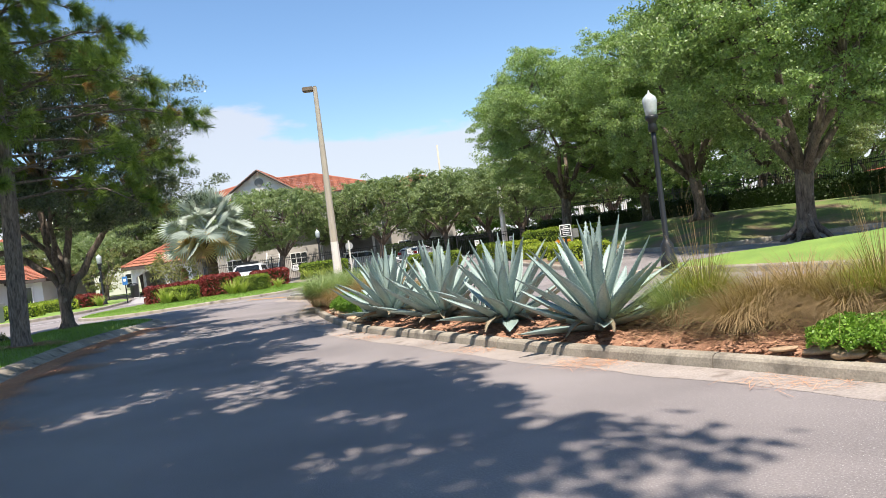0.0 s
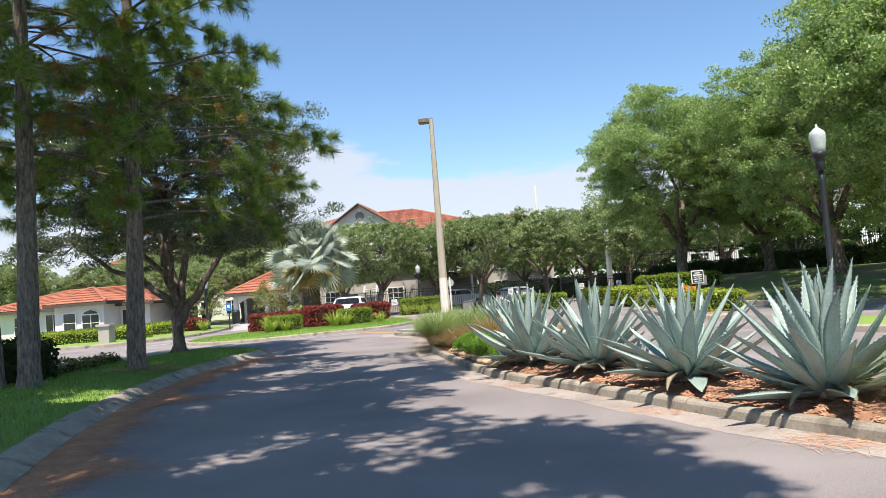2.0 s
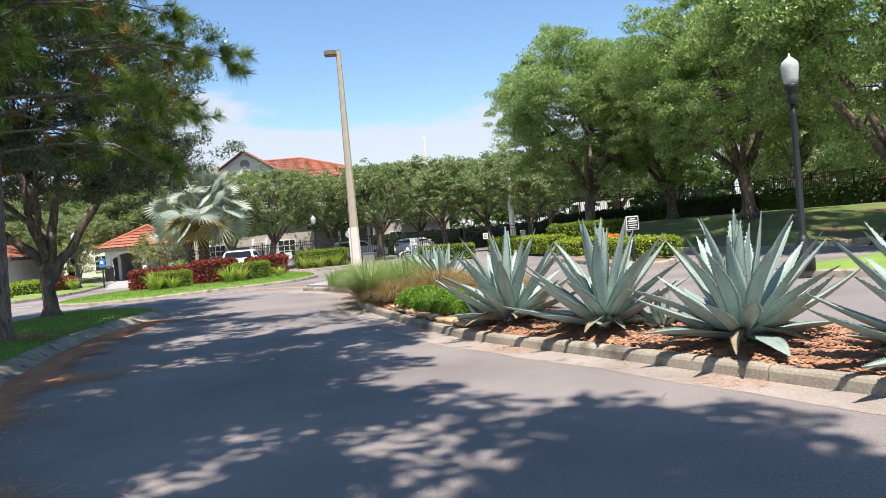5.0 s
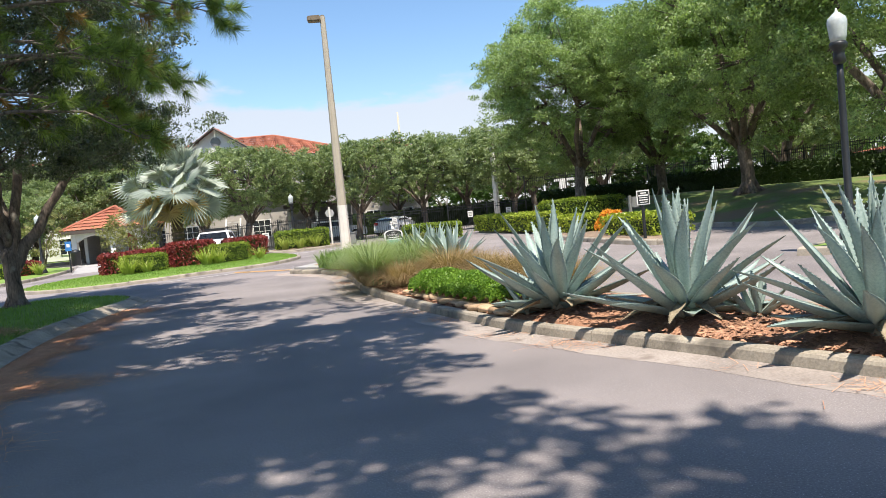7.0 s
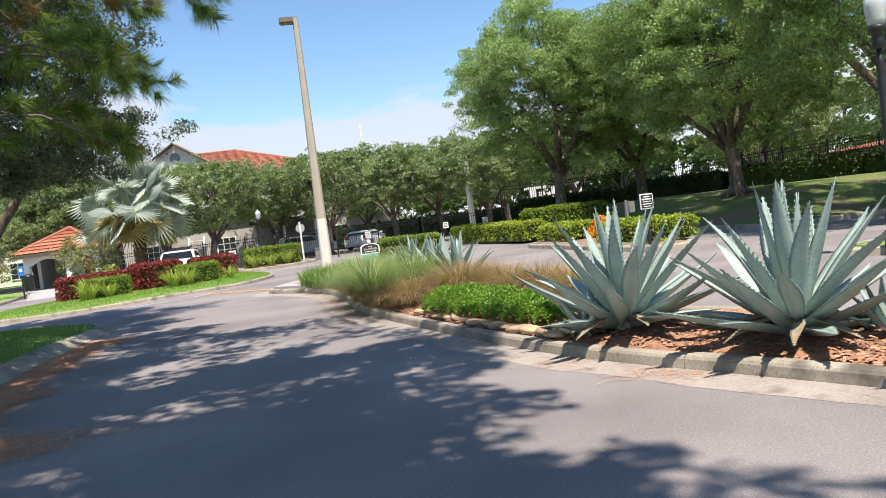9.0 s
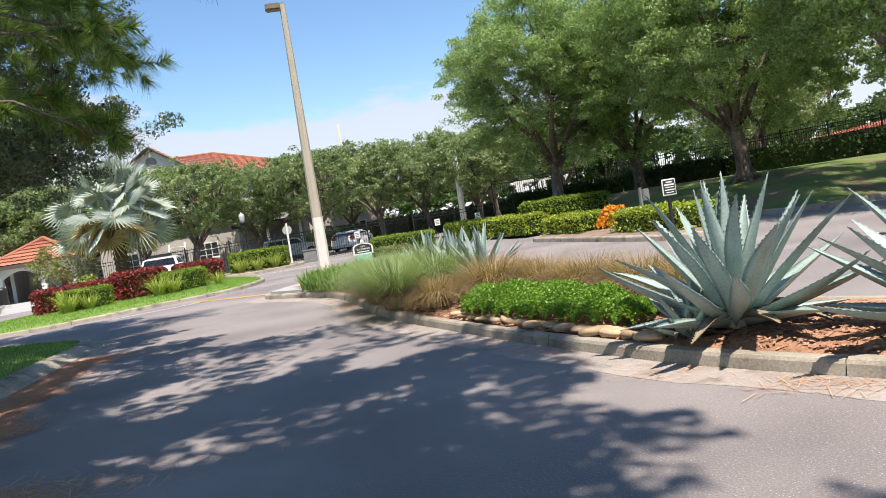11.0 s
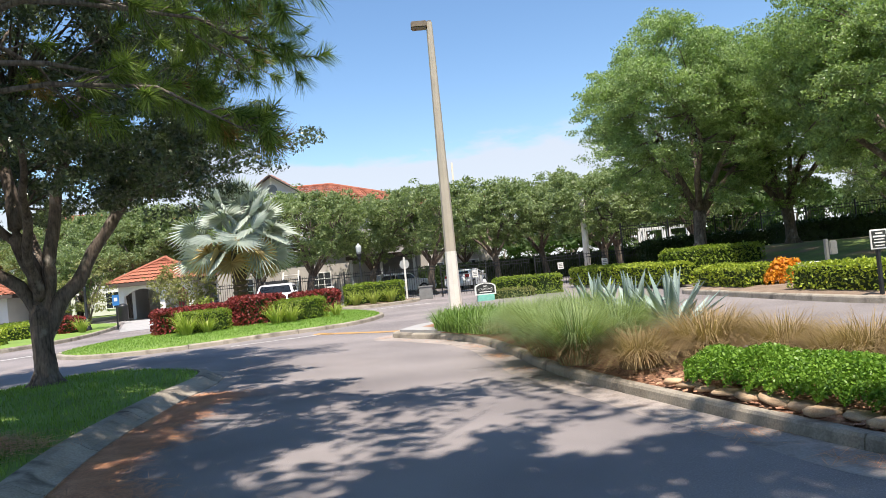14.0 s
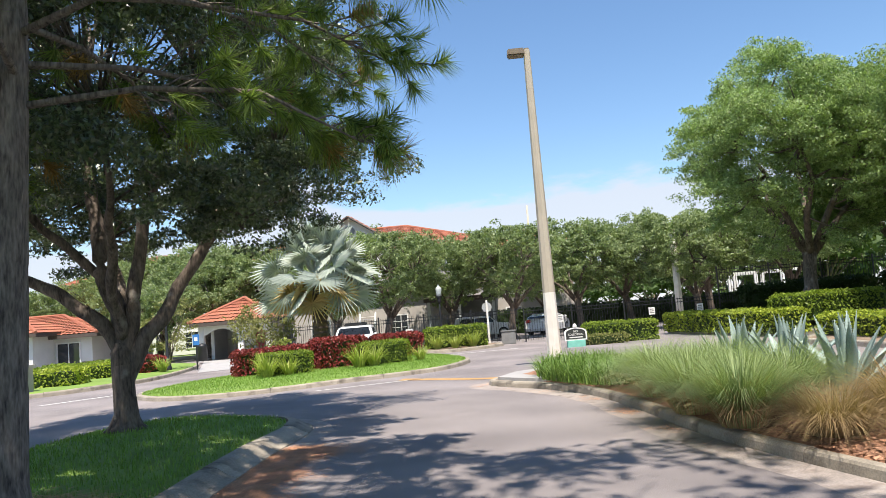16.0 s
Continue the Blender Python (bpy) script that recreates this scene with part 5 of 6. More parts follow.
def fan(elev, az, stalk, size, dry, seed):
    r_ = random.Random(seed)
    v, f = [], []
    d = Vector((math.cos(elev), 0, math.sin(elev)))
    up = Vector((-math.sin(elev), 0, math.cos(elev)))
    side = Vector((0, 1, 0))
    hub = d * stalk + Vector((0, 0, -0.12 * stalk * math.cos(elev)))
    w = 0.03
    v += [side * -w, side * w, hub + side * w * 0.7, hub - side * w * 0.7, Vector((0, 0, -0.05)), hub - up * 0.04]
    f += [(0, 1, 2, 3), (0, 3, 5, 4), (1, 4, 5, 2)]
    tilt = elev - radians(20 if dry else rp.uniform(-8, 26) if elev > 0.6 else rp.uniform(10, 48))
    d, up = Vector((math.cos(tilt), 0, math.sin(tilt))), Vector((-math.sin(tilt), 0, math.cos(tilt)))
    roll = rp.uniform(-1.15, 1.15)
    side, up = side * math.cos(roll) + up * math.sin(roll), up * math.cos(roll) - side * math.sin(roll)
    n, span = 24, radians(270)
    for k in range(n):
        a = -span / 2 + span * k / (n - 1)
        a1 = a + span / n * 0.5
        ln = size * (0.78 + 0.22 * math.cos(a * 0.5)) * r_.uniform(0.92, 1.05)
        ray = d * math.cos(a) + side * math.sin(a)
        r1 = d * math.cos(a1) + side * math.sin(a1)
        r0 = d * math.cos(a - span / n * 0.5) + side * math.sin(a - span / n * 0.5)
        cup = up * (0.30 * abs(math.sin(a / 2)))
        droop = Vector((0, 0, -1)) * (0.16 if not dry else 0.35) * ln
        i = len(v)
        v += [hub, hub + (r0 + cup) * ln * 0.33 - up * 0.03, hub + (ray + cup) * ln * 0.45 + up * 0.07, hub + (r1 + cup) * ln * 0.33 - up * 0.03, hub + (ray + cup) * ln + droop * 0.6]
        f += [(i, i + 1, i + 2), (i, i + 2, i + 3), (i + 1, i + 4, i + 2), (i + 2, i + 4, i + 3)]
    turn = Matrix.Translation((0, 0, 3.15)) @ Matrix.Rotation(az, 4, "Z")
    return [turn @ q for q in v], f


rp = random.Random(3)
for i in range(64):
    t = i / 63
    dry = t < 0.2
    elev = radians(rp.uniform(-46, 6) if dry else -26 + 114 * ((t - 0.2) / 0.8) ** 0.85 + rp.uniform(-8, 8))
    v, f = fan(elev, i * 2.4 + rp.uniform(-0.2, 0.2), (1.1 if dry else 1.1 + 0.65 * math.sin(t * 1.9)) + rp.uniform(-0.2, 0.2), 1.08 if not dry else 0.95, dry, i)
    link_mesh("dry_frond" if dry else "frond", v, f, PALMDRY if dry else PALMLEAF, palm, "withered straw-coloured frond" if dry else "")

# ---- fence and gate ----
def fence(name, points, label, height=1.75, z=lambda x, y: 0.0):
    root = tagged(new(name), label, "fence")
    for (x0, y0), (x1, y1) in zip(points, points[1:]):
        n = max(1, round(math.dist((x0, y0), (x1, y1)) / 2.4))
        for i in range(n):
            a, b = (x0 + (x1 - x0) * i / n, y0 + (y1 - y0) * i / n), (x0 + (x1 - x0) * (i + 1) / n, y0 + (y1 - y0) * (i + 1) / n)
            za = z(*a)
            ln, way = math.dist(a, b), math.degrees(math.atan2(b[1] - a[1], b[0] - a[0]))
            m = pose(a[0], a[1], za, 0, 0, way)
            bm = bmesh.new()
            box(bm, -0.035, -0.035, -0.1, 0.035, 0.035, height + 0.08, 0.006)
            bmesh.ops.transform(bm, matrix=m, verts=bm.verts)
            part("post", bm, BLACKIRON, root)
            bm = bmesh.new()
            for rz in (0.15, height - 0.28, height - 0.12):
                box(bm, 0.03, -0.016, rz, ln - 0.03, 0.016, rz + 0.035)
            k = int(ln / 0.125)
            for j in range(1, k):
                box(bm, ln * j / k - 0.009, -0.009, 0.05, ln * j / k + 0.009, 0.009, height)
            bmesh.ops.transform(bm, matrix=m, verts=bm.verts)
            part("panel", bm, BLACKIRON, root)["kind"] = "stuff"
    return root


fence("fence", [(-16.5, 51.6), (-9.2, 50.6), (-4.2, 49.8)], "black metal picket fence before the building")
fence("metal_gate", [(-4.0, 49.7), (0.8, 49.4)], "black metal sliding gate across the drive", 1.65)
fence("metal_gate", [(1.0, 49.4), (5.6, 48.6)], "black metal sliding gate across the drive", 1.65)
fence("fence", [(5.8, 49.6), (13.6, 49.9), (18.2, 44.4), (20.7, 37.2), (22.3, 30.0), (23.6, 22.0), (25.5, 13.5)], "black metal picket fence along the shaded hedge", 1.85, lambda x, y: 1.08)


def notice(m, label, w, h):
    ob = thing("notice_board", m, label, "sign", "gate notices")
    bm = bmesh.new()
    box(bm, -w / 2, -0.012, -h / 2, w / 2, 0.012, h / 2, 0.004)
    part("panel", bm, SIGNWHITE, ob)
    for i in range(3):
        bm = bmesh.new()
        box(bm, -w * 0.34, -0.016, h * (0.24 - 0.24 * i) - 0.02, w * 0.34, -0.012, h * (0.24 - 0.24 * i) + 0.02)
        part("text_line", bm, GREYIRON, ob)
    return ob


for x, y, z in ((2.3, 49.13, 1.05), (4.55, 48.72, 1.05), (-2.2, 49.5, 1.05)):
    notice(pose(x, y, z, 0, 0, -6), "small white notice fixed to the black gate", 0.30, 0.36)
notice(pose(-10.0, 50.62, 0.9, 0, 0, -6), "small white notice fixed to the black fence", 0.4, 0.4)


def lettering(words, size, m, material, parent):
    cu = bpy.data.curves.new("lettering", "FONT")
    cu.body, cu.size, cu.align_x, cu.align_y, cu.extrude = words, size, "CENTER", "CENTER", 0.003
    ob = new("lettering", cu)
    ob.data.materials.append(material)
    ob.parent = parent
    ob.matrix_basis = m
    return ob


sg = thing("entrance_sign", pose(-2.5, 40.9, -0.24, 0, 0, 6), "small arched black and white sign on a teal base", "sign")
sg.scale = (1.3, 1.3, 1.3)
bm = bmesh.new()
box(bm, -0.27, -0.09, -0.05, 0.27, 0.09, 0.38, 0.02)
part("base", bm, TEAL, sg, "faded teal base")


def arch_board(w, h, rise, y0, y1, z):
    bm = bmesh.new()
    pts = [(-w, z), (w, z), (w, z + h)] + [(w * math.cos(a), z + h + rise * math.sin(a)) for a in [math.pi * k / 10 for k in range(1, 10)]] + [(-w, z + h)]
    lo, hi = [bm.verts.new((x, y0, q)) for x, q in pts], [bm.verts.new((x, y1, q)) for x, q in pts]
    bm.faces.new(lo), bm.faces.new(hi[::-1])
    for i in range(len(pts)):
        bm.faces.new((lo[i - 1], lo[i], hi[i], hi[i - 1]))
    return bm


part("frame", arch_board(0.34, 0.24, 0.14, -0.04, 0.04, 0.38), SIGNWHITE, sg, "white arched frame")
part("panel", arch_board(0.295, 0.19, 0.12, -0.046, -0.036, 0.42), SIGNBLACK, sg, "black lettered panel")
lettering("NO", 0.085, Matrix.Translation((0, -0.05, 0.645)) @ pose(0, 0, 0, 90, 0, 0), SIGNWHITE, sg)
lettering("SOLICITING", 0.085, Matrix.Translation((0, -0.05, 0.555)) @ pose(0, 0, 0, 90, 0, 0), SIGNWHITE, sg)
bm = bmesh.new()
box(bm, -0.2, -0.05, 0.455, 0.2, -0.046, 0.485)
part("text_line", bm, SIGNWHITE, sg)
bm = bmesh.new()
lathe(bm, [(0.05, 0.74), (0.07, 0.80), (0.04, 0.86), (0.01, 0.88)], 10)
part("finial", bm, SIGNWHITE, sg, smooth=True)

bs = thing("notice_sign", pose(4.1, 24.7, 0.2, 0, 0, 10), "black notice sign with white lettering on a post", "sign")
bs.scale = (0.72, 0.8, 1.0)
bm = bmesh.new()
box(bm, -0.05, 0.02, -0.1, 0.05, 0.10, 1.0, 0.008)
part("post", bm, BLACKIRON, bs)
bm = bmesh.new()
box(bm, -0.27, -0.02, 0.88, 0.27, 0.02, 1.28, 0.01)
part("frame", bm, SIGNWHITE, bs)
bm = bmesh.new()
box(bm, -0.235, -0.026, 0.91, 0.235, -0.02, 1.25)
part("panel", bm, SIGNBLACK, bs)
for i, (w, t) in enumerate(((0.12, 0.03), (0.2, 0.035), (0.17, 0.02), (0.19, 0.025), (0.15, 0.02))):
    bm = bmesh.new()
    box(bm, -w, -0.030, 1.20 - i * 0.062 - t / 2, w, -0.026, 1.20 - i * 0.062 + t / 2)
    part("text_line", bm, SIGNWHITE, bs)

kp = thing("key_pad", pose(4.85, 28.0, 0.2, 0, 0, 15), "grey gate keypad on a short post in the planter", "keypad")
bm = bmesh.new()
box(bm, -0.04, -0.04, -0.1, 0.04, 0.04, 1.15, 0.006)
part("post", bm, GREYIRON, kp)
bm = bmesh.new()
box(bm, 0.03, -0.10, 0.75, 0.26, 0.06, 1.10, 0.02)
part("housing", bm, GREYIRON, kp)
bx = thing("valve_box", pose(4.5, 28.2, 0.2, 0, 0, 10), "low white utility box beside the croton", "utility box")
bm = bmesh.new()
box(bm, -0.24, -0.15, -0.05, 0.24, 0.15, 0.62, 0.02)
part("body", bm, SIGNWHITE, bx)
ub = thing("utility_box", pose(-4.9, 48.6, 0.0), "grey utility cabinet beside the gate", "utility box")
bm = bmesh.new()
box(bm, -0.35, -0.22, 0, 0.35, 0.22, 0.62, 0.02)
part("body", bm, GREYIRON, ub)
bm = bmesh.new()
box(bm, -0.38, -0.25, 0.62, 0.38, 0.25, 0.68, 0.01)
part("lid", bm, GREYIRON, ub)

st = thing("stop_sign", pose(-5.85, 47.4, 0.13), "road sign seen from its bare grey back on a white post", "road sign")
bm = bmesh.new()
box(bm, -0.045, -0.045, -0.1, 0.045, 0.045, 2.1, 0.006)
part("post", bm, WHITEWASH, st)
bm = bmesh.new()
tube(bm, [(0, 0.05, 1.75), (0, 0.062, 1.75)], [0.25, 0.25], 8)
part("plate", bm, GALVANISED, st)
hs = thing("parking_sign", pose(-19.6, 46.0, 0.15), "blue parking sign on a dark post", "road sign")
bm = bmesh.new()
box(bm, -0.03, -0.03, -0.1, 0.03, 0.03, 1.5, 0.005)
part("post", bm, BLACKIRON, hs)
bm = bmesh.new()
box(bm, -0.16, -0.045, 1.05, 0.16, -0.03, 1.55, 0.004)
part("plate", bm, BLUESIGN, hs)
bm = bmesh.new()
box(bm, -0.08, -0.05, 1.25, 0.08, -0.045, 1.42)
part("symbol", bm, SIGNWHITE, hs)

for name, x, y, h, r0, r1, mat, label in (("concrete_pole", 4.4, 52.0, 5.2, 0.20, 0.16, WHITEWASH, "pale concrete utility pole beyond the gate"), ("utility_pole", 1.16, 119.0, 16.8, 0.2, 0.13, POLE, "tall grey utility pole far behind the trees")):
    up_ = thing(name, pose(x, y, -0.08), label, "utility pole")
    bm = bmesh.new()
    tube(bm, [(0, 0, 0), (0, 0, h)], [r0, r1], 10)
    part("shaft", bm, mat, up_, smooth=True)
    if h > 12:
        for z in (h - 4.2, h - 5.6):
            bm = bmesh.new()
            box(bm, -0.05, -0.06, z, 1.1, 0.06, z + 0.12)
            part("crossarm", bm, mat, up_)

# ---- road paint and paths ----
def flat(name, corners, z, material, label, category):
    ob = link_mesh(name, [(x, y, z) for x, y in corners], [tuple(range(len(corners)))], material)
    return tagged(ob, label, category, kind="structure")


flat("road_line_yellow", [(-8.3, 30.9), (-6.1, 29.3), (-5.4, 29.15), (-5.45, 29.5), (-6.2, 29.75), (-8.2, 31.4)], 0.006, ORANGELINE, "worn orange paint stripe across the drive", "road marking")
flat("road_line_white", [(-10.2, 29.6), (-7.6, 30.9), (-7.65, 31.0), (-10.25, 29.7)], 0.006, WHITELINE, "worn white paint line on the drive", "road marking")
flat("road_line_gate", [(-7.6, 42.4), (-4.6, 43.3), (-4.62, 43.5), (-7.62, 42.6)], 0.006, WHITELINE, "short white paint line before the gate", "road marking")
flat("road_line_left", [(-18.6, 31.8), (-17.4, 33.6), (-17.2, 33.5), (-18.4, 31.7)], 0.006, WHITELINE, "short white paint line on the side drive", "road marking")
flat("path_gatehouse", [(-18.8, 44), (-16.2, 45.5), (-19.2, 58.8), (-24.2, 58.8), (-21, 50)], 0.008, CROSSPAVE, "grey concrete path to the gatehouse", "path")
bm = bmesh.new()
tip = [(-5.75, 27.4), (-5.0, 26.4), (-4.3, 26.2), (-3.9, 27.9), (-4.2, 29.4), (-5.3, 28.6)]
low, high = [bm.verts.new((x, y, 0.0)) for x, y in tip], [bm.verts.new((x, y, 0.19)) for x, y in tip]
bm.faces.new(high)
for k in range(len(tip)):
    bm.faces.new((low[k - 1], low[k], high[k], high[k - 1]))
bmesh.ops.recalc_face_normals(bm, faces=bm.faces)
tagged(part("pavement_tip", bm, CROSSPAVE, None), "grey concrete tip of the planting bed", "pavement", kind="structure")

# ---- buildings ----
def tiled(name, a, b, c, d, parent, tile=0.34, material=None):
    """A roof slope from eave a-b to top d-c, in barrel courses that lap one another."""
    a, b, c, d = (Vector(p) for p in (a, b, c, d))
    wide, deep = (b - a).length, ((d + c) / 2 - (a + b) / 2).length
    nu, nv = max(2, int(wide / tile)) * 4, max(1, int(deep / 0.42))
    up = (b - a).cross(d - a + c - b).normalized()
    if up.z < 0:
        up = -up
    v, f = [], []
    for j in range(nv):
        for e, (t, lift) in enumerate(((j / nv, 0.06), ((j + 1) / nv + 0.01, 0.0))):
            l, r = a.lerp(d, min(t, 1)), b.lerp(c, min(t, 1))
            scale = (r - l).length / max(wide, 0.01)
            for i in range(nu + 1):
                s = i / nu
                v.append(l.lerp(r, s) + up * (lift + 0.05 * abs(math.sin(s * nu / 4 * math.pi))))
        o = j * 2 * (nu + 1)
        for i in range(nu):
            f.append((o + i, o + i + 1, o + nu + 2 + i, o + nu + 1 + i))
    return tagged(link_mesh(name, v, f, material or TILEFAR, parent), kind="stuff")


def hip_roof(parent, x0, y0, x1, y1, eave, top, over=0.5):
    """Four tiled slopes, a dark fascia and a soffit."""
    x0, y0, x1, y1 = x0 - over, y0 - over, x1 + over, y1 + over
    run = min(x1 - x0, y1 - y0) / 2
    if x1 - x0 >= y1 - y0:
        p, q = (x0 + run, (y0 + y1) / 2, top), (x1 - run + 0.01, (y0 + y1) / 2, top)
    else:
        p, q = ((x0 + x1) / 2, y0 + run, top), ((x0 + x1) / 2, y1 - run + 0.01, top)
    c = [(x0, y0, eave), (x1, y0, eave), (x1, y1, eave), (x0, y1, eave)]
    if x1 - x0 >= y1 - y0:
        quads = ((c[0], c[1], q, p), (c[1], c[2], q, q), (c[2], c[3], p, q), (c[3], c[0], p, p))
    else:
        quads = ((c[0], c[1], p, p), (c[1], c[2], q, p), (c[2], c[3], q, q), (c[3], c[0], p, q))
    for k in quads:
        tiled("roof_slope", *k, parent)
    for e0, e1 in zip(c, c[1:] + c[:1]):
        bm = bmesh.new()
        way = Vector(e1) - Vector(e0)
        box(bm, 0, -0.02, -0.2, way.length, 0.02, 0.03)
        bmesh.ops.transform(bm, matrix=Matrix.Translation(e0) @ Matrix.Rotation(math.atan2(way.y, way.x), 4, "Z"), verts=bm.verts)
        part("fascia", bm, FASCIA, parent)
    bm = bmesh.new()
    box(bm, x0 + 0.03, y0 + 0.03, eave - 0.2, x1 - 0.03, y1 - 0.03, eave - 0.14)
    part("soffit", bm, FASCIA, parent)
    for r0, r1 in ((c[0], p), (c[1], q if x1 - x0 >= y1 - y0 else p), (p, q)):
        if math.dist(r0, r1) > 0.1:
            bm = bmesh.new()
            tube(bm, [Vector(r0) + Vector((0, 0, 0.08)), Vector(r1) + Vector((0, 0, 0.08))], [0.11, 0.11], 6)
            part("ridge_tile", bm, TILEFAR, parent)


def window(parent, x, y, z, w, h, arch=False, bars=(2, 3), cross=False):
    """A white-framed window in a wall that faces -y: frame, pane and glazing bars."""
    bm = bmesh.new()
    for b in ((-w / 2 - 0.08, -h / 2 - 0.08, w / 2 + 0.08, -h / 2), (-w / 2 - 0.08, h / 2, w / 2 + 0.08, h / 2 + 0.08), (-w / 2 - 0.08, -h / 2, -w / 2, h / 2), (w / 2, -h / 2, w / 2 + 0.08, h / 2)):
        box(bm, b[0], -0.07, b[1], b[2], 0.03, b[3])
    if arch:
        tube(bm, [(w / 2 * math.cos(a), -0.03, h / 2 + w * 0.3 * math.sin(a)) for a in [math.pi * k / 10 for k in range(11)]], [0.05] * 11, 6)
    bmesh.ops.translate(bm, vec=(x, y, z), verts=bm.verts)
    fr = part("window_frame", bm, WHITETRIM, parent)
    bm = bmesh.new()
    box(bm, x - w / 2, y - 0.02, z - h / 2, x + w / 2, y + 0.01, z + h / 2)
    if arch:
        top = [bm.verts.new((x + w / 2 * math.cos(a), y - 0.02, z + h / 2 + w * 0.3 * math.sin(a))) for a in [math.pi * k / 10 for k in range(11)]]
        bm.faces.new(top)
    part("pane", bm, DARKGLASS, fr)
    bm = bmesh.new()
    for i in range(1, bars[0]):
        box(bm, x - w / 2 + w * i / bars[0] - 0.025, y - 0.055, z - h / 2, x - w / 2 + w * i / bars[0] + 0.025, y - 0.022, z + h / 2)
    for i in range(1, bars[1]):
        box(bm, x - w / 2, y - 0.05, z - h / 2 + h * i / bars[1] - 0.02, x + w / 2, y - 0.024, z - h / 2 + h * i / bars[1] + 0.02)
    if bars != (1, 1):
        part("glazing_bar", bm, WHITETRIM, fr)
    else:
        bm.free()


def walls(parent, x0, y0, x1, y1, z0, z1, material, thick=0.25):
    for q in ((x0, y0, x1, y0 + thick), (x0, y1 - thick, x1, y1), (x0, y0 + thick, x0 + thick, y1 - thick), (x1 - thick, y0 + thick, x1, y1 - thick)):
        bm = bmesh.new()
        box(bm, q[0], q[1], z0, q[2], q[3], z1)
        part("wall", bm, material, parent)


# gatehouse with arched porch
gh = thing("gatehouse", pose(0, 0, 0), "white stucco gatehouse with arches and a red tiled hip roof", "house")
GX0, GX1, GY0, GY1, GE = -24.6, -19.8, 59.0, 64.0, 2.42
hip_roof(gh, GX0, GY0, GX1, GY1, GE, 3.95)
for x in (GX0, -22.0, GX1 - 0.35):
    bm = bmesh.new()
    box(bm, x, GY0, 0, x + 0.35, GY0 + 0.35, GE - 0.14, 0.01)
    part("column", bm, STUCCO, gh)


def arch_wall(parent, x0, x1, y, z_spring, rise, z_top, thick, material):
    bm = bmesh.new()
    n = 12
    low = [(x0 + (x1 - x0) * k / n, z_spring + rise * math.sin(math.pi * k / n)) for k in range(n + 1)]
    rows = []
    for yy in (y, y + thick):
        rows.append(([bm.verts.new((x, yy, z)) for x, z in low], [bm.verts.new((x, yy, z_top)) for x, z in low]))
    for k in range(n):
        (l0, t0), (l1, t1) = rows
        bm.faces.new((l0[k], l0[k + 1], t0[k + 1], t0[k])), bm.faces.new((l1[k + 1], l1[k], t1[k], t1[k + 1])), bm.faces.new((l0[k + 1], l0[k], l1[k], l1[k + 1]))
    part("arch", bm, material, parent)


arch_wall(gh, GX0 + 0.35, -22.0, GY0 + 0.04, 1.6, 0.42, GE - 0.15, 0.28, STUCCO)
arch_wall(gh, -21.65, GX1 - 0.35, GY0 + 0.04, 1.6, 0.42, GE - 0.15, 0.28, STUCCO)
for q, mat in (((GX0, GY1 - 0.25, GX1, GY1), STUCCO), ((GX0 + 0.02, GY0 + 2.2, GX0 + 0.24, GY1 - 0.25), STUCCO), ((GX1 - 0.24, GY0 + 0.36, GX1 - 0.02, GY1 - 0.25), STUCCO), ((-22.3, GY0 + 2.4, GX1 - 0.25, GY0 + 2.6), STUCCO)):
    bm = bmesh.new()
    box(bm, q[0], q[1], 0, q[2], q[3], GE - 0.15)
    part("wall", bm, mat, gh)
bm = bmesh.new()
box(bm, -21.55, GY0 + 2.34, 0.0, -20.75, GY0 + 2.40, 1.98, 0.01)
part("door", bm, REDPAINT, gh, "dark red panelled door")
window(gh, -20.4, GY0 + 2.38, 1.3, 0.5, 0.9, bars=(1, 2))

# low house in the garden
lh = thing("low_house", pose(2.2, 0, 0), "white single-storey house with red tiled roofs and white windows", "house")
walls(lh, -49, 60, -34.4, 69, 0, 2.4, STUCCO)
hip_roof(lh, -49, 60, -34.4, 69, 2.4, 3.9, 0.7)
walls(lh, -41.2, 57.6, -37.0, 60.0, 0, 2.6, STUCCO)
hip_roof(lh, -41.2, 57.6, -37.0, 61.5, 2.62, 3.8, 0.6)
window(lh, -38.1, 57.58, 1.0, 1.4, 1.3, arch=True, bars=(2, 2))
window(lh, -39.9, 57.58, 1.1, 1.0, 1.5, bars=(1, 2))
window(lh, -36.0, 59.98, 1.0, 1.5, 1.7, bars=(2, 1))
window(lh, -42.6, 59.98, 1.1, 1.9, 1.6, bars=(3, 1))
window(lh, -45.6, 59.98, 1.1, 1.6, 1.5, bars=(2, 2))
bm = bmesh.new()
box(bm, -35.1, 59.955, 0.45, -34.45, 59.995, 0.6)
part("band", bm, FASCIA, lh)

